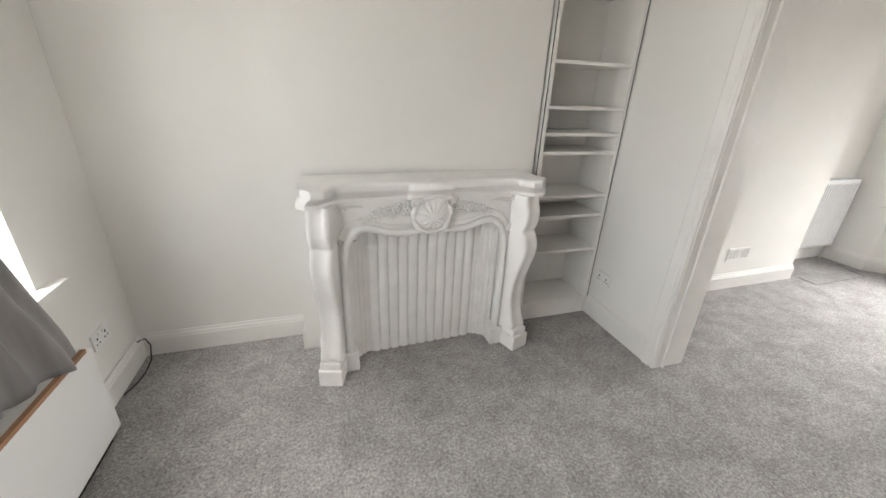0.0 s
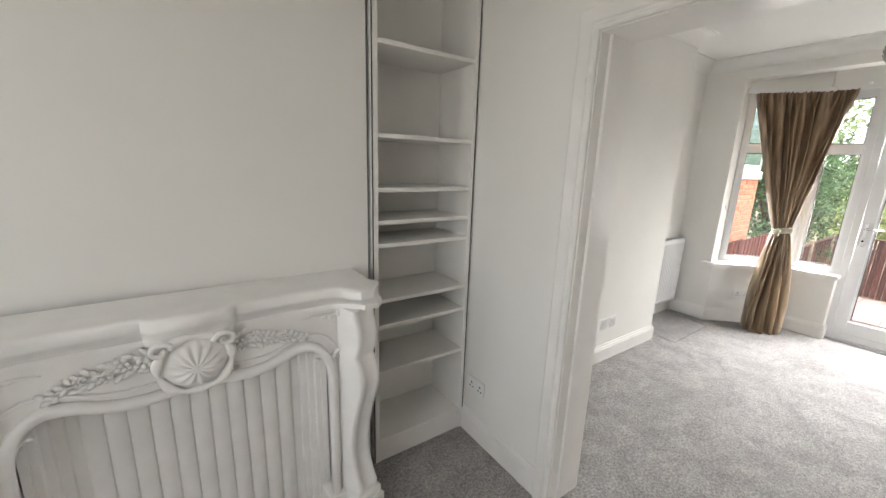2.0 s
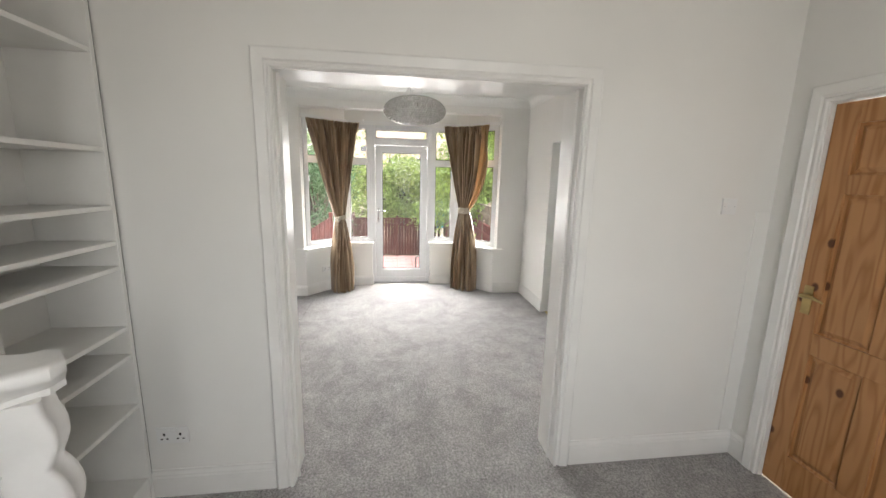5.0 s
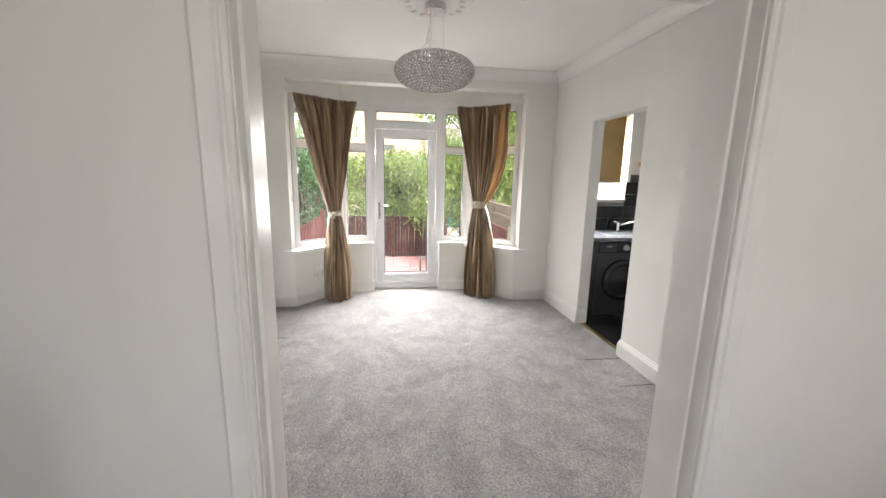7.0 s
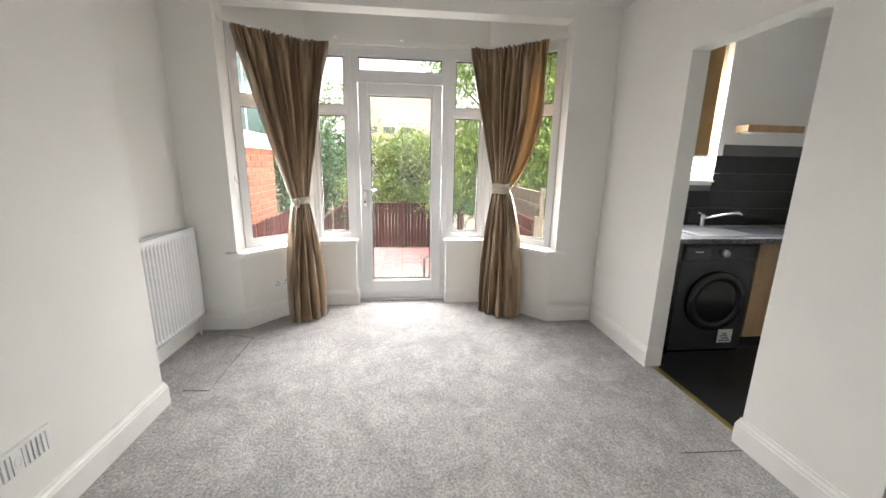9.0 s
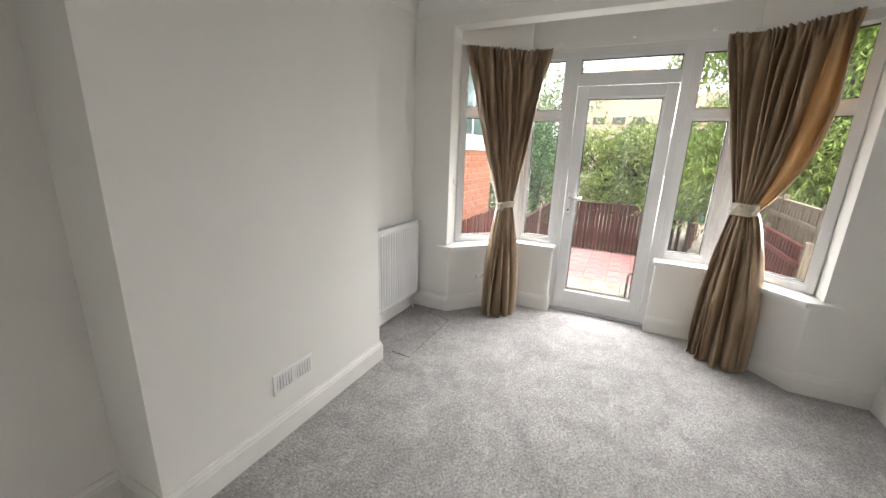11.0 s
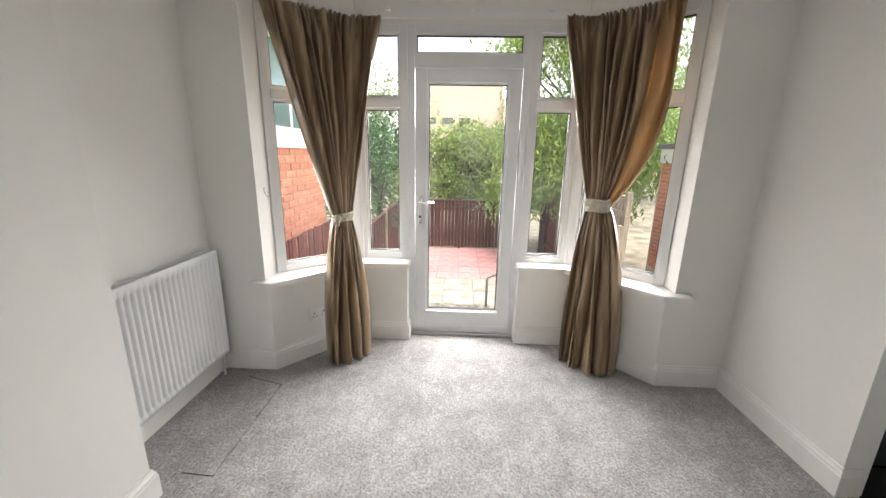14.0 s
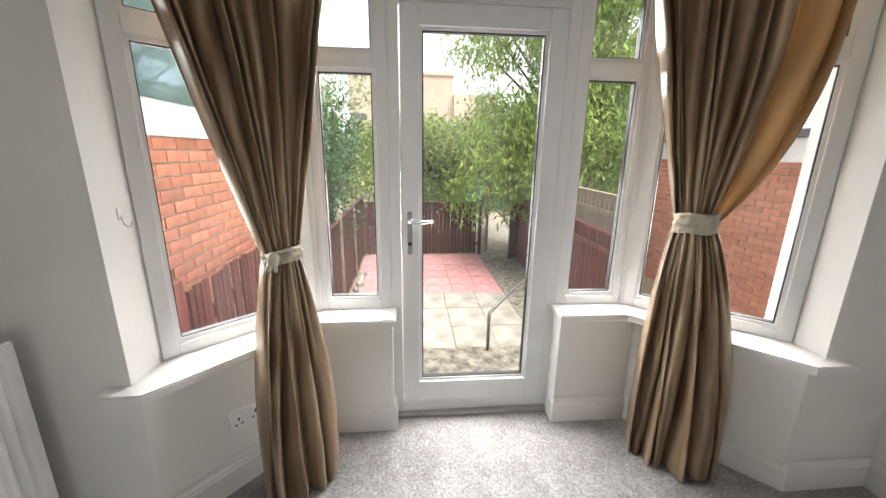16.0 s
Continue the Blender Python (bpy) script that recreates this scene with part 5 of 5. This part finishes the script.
for q in ((-0.24, 0.24, -0.50, -0.46), (-0.24, 0.24, 0.0, 0.50), (-0.24, -0.18, -0.46, 0.0), (0.18, 0.24, -0.46, 0.0)):
    box(bm, *q, 0.0, 0.006)
for k in range(7):
    box(bm, -0.16 + 0.05 * k, -0.15 + 0.05 * k, 0.06, 0.44, 0.006, 0.009)
part("drainer", bm, STEEL, sink)
bm = bmesh.new()
box(bm, -0.18, 0.18, -0.46, 0.0, 0.0, 0.002)
part("bowl", bm, GRAPHITE, sink)
tap = thing("mixer_tap", pose(4.99, -1.93, 0.908), "chrome mixer tap with long spout", "tap")
part("base", lathe(bmesh.new(), [(0.028, 0.0), (0.028, 0.012), (0.02, 0.02), (0.02, 0.09), (0.024, 0.10), (0.0, 0.115)], 20), CHROME, tap, smooth=True)
part("spout", tube(bmesh.new(), [(0, 0, 0.07), (-0.06, -0.06, 0.10), (-0.13, -0.14, 0.135), (-0.16, -0.18, 0.14), (-0.175, -0.195, 0.12)], 0.011, 10), CHROME, tap, smooth=True)
part("lever", tube(bmesh.new(), [(0, 0, 0.10), (-0.02, 0.04, 0.12), (-0.03, 0.07, 0.125)], [0.009, 0.008, 0.006], 8), CHROME, tap, smooth=True)
kw = thing("window_6", pose(5.16, -1.665, 1.285), "white plastic kitchen window", "window", kind="structure")
bm = bmesh.new()
for a, b, c, d in ((-0.395, -0.33, 0, 1.165), (0.33, 0.395, 0, 1.165), (-0.33, 0.33, 0, 0.06), (-0.33, 0.33, 1.1, 1.165), (-0.33, 0.33, 0.80, 0.86)):
    box(bm, 0, 0.07, a, b, c, d, 0.004)
part("window_frame", bm, UPVC, kw)
for c, d in ((0.06, 0.80), (0.86, 1.1)):
    part("pane", B(0.03, 0.036, -0.33, 0.33, c, d), PANE, kw).visible_shadow = False
part("window_sill", B(-0.075, 0.0, -0.395, 0.395, 0.0, 0.012), GLOSS, kw)
bl = thing("roller_blind", pose(5.09, -1.62, 1.5), "tan fabric roller blind pulled most of the way down", "blind")
part("fabric", B(-0.002, 0.0, -0.345, 0.33, 0.0, 0.98), BLIND, bl)
part("roller", rod(bmesh.new(), (0.0, -0.38, 1.0), (0.0, 0.34, 1.0), 0.02, 14), PLASTIC, bl)
part("hem_bar", B(-0.006, 0.004, -0.345, 0.33, -0.012, 0.006), PLASTIC, bl)
part("pull_chain", rod(bmesh.new(), (-0.01, -0.42, -0.1), (-0.01, -0.42, 0.98), 0.003, 6), PLASTIC, bl)
wlight = thing("strip_light", pose(5.1, -2.45, 1.70), "wood-fronted strip light under a kitchen shelf", "light")
part("body", B(-0.12, 0.0, -0.26, 0.26, 0.0, 0.055, bevel=0.003), BEECH, wlight)
part("diffuser", B(-0.115, -0.02, -0.22, 0.22, -0.012, -0.0005), PLASTIC, wlight)
bm = B(5.092, 5.0995, -3.2, -1.245, 0.907, 1.255)
box(bm, 5.092, 5.0995, -3.2, -2.11, 1.255, 1.60)
tw = solid("tile_splashback", bm, GROUT, "black glossy tiled splashback with grey grout", "tiling", "structure")
tile = bpy.data.meshes.new("tile")
bm = B(-0.004, 0.0, -0.0985, 0.0985, -0.0735, 0.0735, bevel=0.002)
bm.to_mesh(tile)
bm.free()
tile.materials.append(TILEBLACK)
for r in range(5):
    for k in range(9):
        yy, zz = -1.345 - 0.2 * k, 0.984 + 0.15 * r
        if r == 4 or (r >= 2 and yy > -2.1 and zz > 1.27):
            if not (yy < -2.1 and r < 4):
                continue
        t = new("tile", tile)
        t.parent, t.location = tw, (5.0915, yy, zz)


# ---- garden ----
def paving(name, x0, x1, y0, y1, w, d, z, material, label, piece="slab", skip=0.0, seed=1):
    rnd = random.Random(seed)
    base = solid(name, B(x0, x1, y0, y1, z - 0.1, z - 0.012), SOIL, label, "paving", "structure")
    me = bpy.data.meshes.new(piece)
    b = B(-w / 2 + 0.006, w / 2 - 0.006, -d / 2 + 0.006, d / 2 - 0.006, -0.05, 0.0, bevel=0.006)
    b.to_mesh(me)
    b.free()
    me.materials.append(material)
    nx, ny = int(round((x1 - x0) / w)), int(round((y1 - y0) / d))
    for i in range(nx):
        for j in range(ny):
            o = new(piece, me)
            o.parent = base
            o.matrix_local = pose(x0 + w * (i + 0.5), y0 + d * (j + 0.5), z + rnd.uniform(-0.004, 0.004), rnd.uniform(-0.5, 0.5), rnd.uniform(-0.5, 0.5), rnd.uniform(-0.6, 0.6))
    return base


paving("patio_red", 10.75, 13.6, -0.85, 2.15, 0.475, 0.5, G + 0.02, REDSLAB, "pink-red painted concrete patio slabs with weedy joints", seed=3)
paving("patio_buff", 7.85, 10.75, -0.85, 2.15, 0.725, 0.6, G + 0.02, GREYSLAB, "worn buff concrete patio slabs", seed=4)
solid("garden_path", B(7.85, 19, -2.6, -0.86, G - 0.1, G + 0.012), CONCRETE, "pale concrete garden path", "path", "structure")
hr = thing("handrail", pose(6.66, 0.36, -0.1), "bent grey metal handrail beside the garden steps", "handrail")
RAILGREY = mat("galvanised_rail", (0.22, 0.22, 0.21), 0.55, metal=0.6, var=0.2, scale=20)
part("post", tube(bmesh.new(), [(0, 0, 0), (0, 0, 0.31), (0.012, -0.008, 0.33)], 0.014, 8), RAILGREY, hr, smooth=True)
part("rail", tube(bmesh.new(), [(0.012, -0.008, 0.33), (0.6, -0.34, 0.275), (1.34, -0.78, 0.19), (2.0, -1.1, 0.1)], 0.014, 8), RAILGREY, hr, smooth=True)
part("far_post", rod(bmesh.new(), (1.9, -1.06, 0.11), (1.9, -1.06, -1.08), 0.014, 8), RAILGREY, hr)


def fence(name, a, b, z0, z1, board, material, label, post_every=1.8, posts=OLDWOOD, seed=1, capped=True, gap=0.008):
    """Close-boarded fence from a to b, each board an object."""
    rnd = random.Random(seed)
    a, b = Vector(a), Vector(b)
    ln = (b - a).length
    deg = math.degrees(math.atan2(b.y - a.y, b.x - a.x))
    f = thing(name, pose(a.x, a.y, z0, 0, 0, deg), label, "fence")
    me = bpy.data.meshes.new("board")
    bm = B(-board / 2 + gap / 2, board / 2 - gap / 2, -0.009, 0.009, 0.03, z1 - z0 - 0.03, bevel=0.002)
    bm.to_mesh(me)
    bm.free()
    me.materials.append(material)
    n = int(ln / board)
    for k in range(n):
        o = new("board", me)
        o.parent = f
        o.matrix_local = pose(board * (k + 0.5), 0.006 * (k % 2), rnd.uniform(-0.008, 0.008), 0, rnd.uniform(-0.4, 0.4), rnd.uniform(-2, 2))
    for z in (0.25, (z1 - z0) - 0.3):
        part("rail", B(0, ln, 0.016, 0.05, z, z + 0.07), material, f)
    if capped:
        part("cap_rail", B(0, ln, -0.03, 0.04, z1 - z0 - 0.03, z1 - z0, bevel=0.004), material, f)
    k = 0
    while k * post_every <= ln + 0.01:
        part("post", B(k * post_every - 0.04, k * post_every + 0.04, -0.045, 0.035, 0, z1 - z0 + 0.07, bevel=0.006), posts, f)
        k += 1
    return f


fence("back_fence", (13.7, 2.2), (13.7, -0.9), G, 0.22, 0.1, FENCE, "dark brown close-boarded back fence with posts", 1.55, FENCE, 2)
fence("gate_panel", (13.2, -1.62), (13.2, -3.0), G, 0.25, 0.1, FENCE, "dark brown boarded garden gate panel", 1.4, FENCE, 3)
fence("alley_fence", (14.0, -1.15), (17.5, -1.9), G, 0.1, 0.1, REDFENCE, "red-brown fence beyond the garden gate", 1.8, OLDWOOD, 4)
solid("gate_beam", B(13.66, 13.72, -1.75, -0.9, 0.2, 0.25), OLDWOOD, "weathered beam over the gate opening", "beam")
fence("side_fence_near", (5.75, 2.16), (8.6, 2.16), G, 0.78, 0.062, REDFENCE, "red-stained slatted side fence along a brick wall", 2.8, REDFENCE, 5, False, 0.022)
fence("side_fence_far", (8.6, 2.16), (13.7, 2.2), G, 0.35, 0.11, FENCE, "dark brown side fence with pale posts", 1.7, OLDWOOD, 6)
fence("right_fence", (8.45, -1.72), (13.2, -1.80), G, 0.45, 0.07, REDFENCE, "brown slatted side fence", 1.8, OLDWOOD, 7)
fence("pale_fence", (8.45, -1.80), (11.6, -1.88), 0.0, 0.95, 0.14, OLDWOOD, "weathered pale fence panels behind", 1.6, OLDWOOD, 8)
rnd = random.Random(11)
for k in range(9):
    bm = bmesh.new()
    blob(bm, (0, 0, 0), (rnd.uniform(0.1, 0.2), rnd.uniform(0.06, 0.1), rnd.uniform(0.06, 0.12)), pose(0, 0, 0, rnd.uniform(-20, 20), rnd.uniform(-20, 20), rnd.uniform(0, 90)))
    for v in bm.verts:
        v.co *= rnd.uniform(0.85, 1.15)
    o = solid("edging_stone", bm, GREYSLAB, "rough pale edging stone beside the fence", "stone", group="edging stones")
    o.location = (9.2 + 0.34 * k, 2.0 + rnd.uniform(-0.05, 0.05), G + 0.06)


def brick_mesh(half):
    me = bpy.data.meshes.new("brick")
    bm = B(-half, half, -0.012, 0.0, -0.0325, 0.0325, bevel=0.003)
    bm.to_mesh(me)
    bm.free()
    me.materials.append(BRICKM)
    return me


BRICK, HALF = brick_mesh(0.1075), brick_mesh(0.0512)


def brick_face(parent, x0, x1, z0, z1, y, seed, out=-1):
    """Stretcher bond on a face in the xz plane of the parent; out is the way it faces in y."""
    rnd = random.Random(seed)
    r, z = 0, z1 - 0.0375
    while z > z0:
        x = x0
        while x < x1 - 0.06:
            w = 0.1125 if (r % 2 and x == x0) or x1 - x < 0.2 else 0.225
            o = new("brick", BRICK if w > 0.2 else HALF)
            o.parent = parent
            o.matrix_local = pose(x + w / 2 + rnd.uniform(-0.002, 0.002), y + out * rnd.uniform(0, 0.003), z, 0, 0, 0 if out < 0 else 180)
            x += w
        z -= 0.075
        r += 1


WHITEPAINT = mat("white_fascia_paint", (0.80, 0.80, 0.80), 0.4, var=0.04, scale=3)
ROOFFELT = mat("grey_roof_felt", (0.16, 0.16, 0.17), 0.9, var=0.2, scale=4, bump=0.3)
# the sky's pale blue reflection is put into the base colour of these panes
BLUEGLASS = mat("sky_tint_glass", (0.30, 0.43, 0.47), 0.05, var=0.08, scale=0.8, bump=0, metal=0.6)
ext = thing("neighbour_extension", pose(5.95, 2.40, G), "orange-red brick extension with white window band", "building")
part("wall", B(0.0, 1.6, 0.0, 2.5, 0.0, 2.74), MORTAR, ext)
part("window_band", B(-0.02, 1.62, -0.03, 0.0, 2.74, 2.85, bevel=0.004), WHITEPAINT, ext, "white plastic window sill band")
win = part("window", B(0.0, 1.6, 0.0, 2.5, 2.85, 3.75), WHITEPAINT, ext, "white window frame")
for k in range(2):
    part("pane", B(0.06 + 0.77 * k, 0.76 + 0.77 * k, -0.006, 0.002, 2.94, 3.68), BLUEGLASS, win, "pane with a pale blue sky reflection painted in")
part("roof", B(-0.1, 1.75, -0.12, 2.5, 3.75, 3.9), ROOFFELT, ext)
brick_face(ext, 0.0, 1.6, 1.5, 2.74, -0.0, 1)
ext2 = thing("outbuilding", pose(7.65, -3.2, G), "orange-red brick outbuilding with white fascia and flat roof", "building")
part("wall", B(0.0, 2.75, -2.2, 0.0, 0.0, 2.62), MORTAR, ext2)
part("fascia", B(-0.03, 2.78, -2.2, 0.03, 2.62, 2.88, bevel=0.004), WHITEPAINT, ext2, "white fascia board")
part("roof", B(-0.08, 2.83, -2.3, 0.09, 2.88, 2.97, bevel=0.01), ROOFFELT, ext2, "grey felt flat roof edge")
brick_face(ext2, 0.0, 2.75, 0.6, 2.62, 0.0, 2, 1)


# far buildings
BEIGE = mat("beige_render", (0.55, 0.45, 0.35), 0.9, var=0.08, scale=0.4, fine=8)
TEAL = mat("teal_sheet_metal", (0.03, 0.20, 0.19), 0.5, var=0.1, scale=1, bump=0.05)
fb = thing("far_building", pose(42, -1.0, G), "plain beige flat-roofed building behind the trees", "building")
part("wall", B(0, 12, -2.3, 7.5, 0, 9.7), BEIGE, fb)
part("lower_wing", B(-1, 8, -6.5, -2.3, 0, 8.0), BEIGE, fb)
part("parapet", B(-0.15, 12.2, -2.45, 7.7, 9.7, 9.95), BEIGE, fb)
part("roof_block", B(2, 9, 0.5, 4.5, 9.95, 11.0), BEIGE, fb)
for k in range(4):
    part("window", B(-0.05, 0.02, 0.8 + 1.7 * k, 1.9 + 1.7 * k, 5.6, 6.2), ROOFFELT, fb)
wb = thing("white_building", pose(30, -3.6, G), "low white building with dark windows", "building")
part("wall", B(0, 6, -4, 4.5, 0, 4.2), WHITEPAINT, wb)
for k in range(4):
    part("window", B(-0.04, 0.02, -2.6 + 1.7 * k, -1.5 + 1.7 * k, 2.9, 3.6), ROOFFELT, wb)
part("roof", B(-0.3, 6.3, -4.3, 4.8, 4.2, 4.4), ROOFFELT, wb)
bm = bmesh.new()
grid_mesh(bm, [[(22 + 0.05 * (k % 2), 0.6 - 0.11 * k, z) for k in range(75)] for z in (G, 1.5)])
sh = solid("metal_screen", bm, TEAL, "teal corrugated metal screen beyond the fence", "screen")
sh.modifiers.new("thick", "SOLIDIFY").thickness = 0.01
bm = B(21.9, 22.2, -7.5, 0.6, 1.5, 1.62)
solid("screen_coping", bm, WHITEPAINT, "white coping on the metal screen", "coping")


# ---- trees ----
LAUREL = leaf_material("laurel_leaf", (0.06, 0.13, 0.05), (0.10, 0.17, 0.08))
LIME = leaf_material("bright_leaf", (0.32, 0.42, 0.10), (0.22, 0.33, 0.09))
MIDGREEN = leaf_material("mid_green_leaf", (0.23, 0.32, 0.10), (0.33, 0.40, 0.13))
DULL = leaf_material("grey_green_leaf", (0.18, 0.26, 0.11), (0.24, 0.31, 0.14))


def tree(name, x, y, trunk, lumps, leaves, size, material, label, seed, droop=0.3, z0=G, slim=0.35):
    """A trunk with limbs to each lump of the crown; every lump is a cloud of pointed leaves. lumps: (x, y, z, rx, ry, rz), local."""
    rs = np.random.RandomState(seed)
    t = thing(name, pose(x, y, z0), label, "tree")
    bm = bmesh.new()
    th = trunk[0]
    tube(bm, [(0, 0, 0), (0.03, 0.02, th * 0.5), (0, 0, th)], [trunk[1], trunk[1] * 0.8, trunk[1] * 0.6], 9)
    for lx, ly, lz, *_ in lumps:
        tube(bm, [(0, 0, th * 0.75), (lx * 0.4, ly * 0.4, th * 0.8 + (lz - th * 0.8) * 0.5), (lx, ly, lz)], [trunk[1] * 0.5, trunk[1] * 0.3, 0.012], 6)
    part("trunk", bm, BARK, t, smooth=True)
    vol = np.array([l[3] * l[4] * l[5] for l in lumps])
    share = (vol / vol.sum() * leaves).astype(int)
    V, F = [], []
    for (lx, ly, lz, rx, ry, rz), n in zip(lumps, share):
        m = max(4, n // 14)
        d = rs.normal(size=(m, 3))
        d /= np.linalg.norm(d, axis=1)[:, None]
        rad = rs.uniform(0.45, 1.05, m) ** 0.7
        ctr = np.array([lx, ly, lz]) + d * rad[:, None] * np.array([rx, ry, rz])
        for c in ctr:
            way = rs.normal(size=3)
            way[2] = way[2] * 0.4 - droop
            way /= np.linalg.norm(way)
            for _ in range(14):
                p = c + way * rs.uniform(-1, 1) * size * 2.2 + rs.normal(size=3) * size * 0.8
                u = way * 0.7 + rs.normal(size=3) * 0.6 - np.array([0, 0, droop])
                u /= np.linalg.norm(u)
                w = np.cross(u, rs.normal(size=3))
                w /= np.linalg.norm(w) + 1e-6
                s = size * rs.uniform(0.6, 1.25)
                nrm = np.cross(u, w) * s * 0.12
                i = len(V)
                V += [p - u * s * 0.5, p + w * s * slim * 0.5 + nrm, p + u * s * 0.5, p - w * s * slim * 0.5 + nrm]
                F += [(i, i + 1, i + 2), (i, i + 2, i + 3)]
    me = bpy.data.meshes.new("crown")
    me.from_pydata([tuple(v) for v in V], [], F)
    me.materials.append(material)
    cr = new("crown", me)
    cr.parent = t
    tagged(cr, kind="stuff")
    return t


def lumps(n, seed, cx, cy, cz, sx, sy, sz, r0, r1):
    rs = random.Random(seed)
    return [(cx + rs.uniform(-sx, sx), cy + rs.uniform(-sy, sy), cz + rs.uniform(-sz, sz), *(rs.uniform(r0, r1) for _ in range(3))) for _ in range(n)]


tree("laurel_tree", 10.2, 2.75, (1.4, 0.09), lumps(16, 1, 0, 0.1, 2.5, 1.1, 0.35, 1.0, 0.35, 0.6), 5200, 0.125, LAUREL, "dense dark green laurel behind the side fence", 21)
tree("laurel_tree", 12.9, 2.85, (1.4, 0.09), lumps(12, 2, 0, 0, 2.4, 0.7, 0.4, 0.9, 0.35, 0.6), 3600, 0.125, LAUREL, "dense dark green laurel behind the side fence", 22)
tree("garden_tree", 16.0, 0.7, (1.4, 0.12), lumps(34, 3, 0, 0.3, 2.3, 0.8, 1.9, 1.0, 0.45, 0.75), 17000, 0.17, MIDGREEN, "mid green leafy tree behind the back fence", 23)
tree("garden_tree", 12.6, -2.9, (3.0, 0.14), lumps(40, 4, -0.2, 0.75, 4.3, 1.5, 1.5, 2.6, 0.55, 0.95), 34000, 0.17, LIME, "tall bright yellow-green tree with drooping leaves", 24, 0.7, slim=0.3)
tree("garden_tree", 11.9, -2.9, (2.4, 0.1), lumps(24, 5, 0.0, 0.2, 3.9, 1.0, 0.8, 1.7, 0.5, 0.8), 15000, 0.14, LIME, "bright green leafy tree above the side fence", 25, 0.7, slim=0.3)
tree("far_tree", 26, -5.6, (2.8, 0.2), lumps(26, 6, 0, -0.4, 4.0, 1.6, 2.6, 1.3, 0.8, 1.1), 9000, 0.28, DULL, "dull green tree in the distance", 26)
tree("far_tree", 30, 9, (3.5, 0.25), lumps(24, 7, 0, 0, 5.2, 2.5, 5.0, 2.0, 1.2, 2.0), 6000, 0.34, DULL, "dull green tree in the distance", 27)
tree("far_tree", 27, -14, (3.5, 0.25), lumps(24, 8, 0, 0, 5.5, 2.5, 5.0, 2.5, 1.2, 2.0), 6000, 0.34, DULL, "dull green tree in the distance", 28)
tree("ivy_bush", 14.6, -2.1, (0.5, 0.05), lumps(9, 9, 0, 0.2, 1.2, 0.5, 0.7, 0.5, 0.3, 0.45), 1800, 0.10, DULL, "ivy-like bush by the garden gate", 29)
tree("garden_bush", 15.3, 2.3, (0.5, 0.06), lumps(12, 10, 0, 0, 1.5, 0.5, 2.2, 0.6, 0.4, 0.6), 3200, 0.12, MIDGREEN, "leafy bush just behind the back fence", 30)
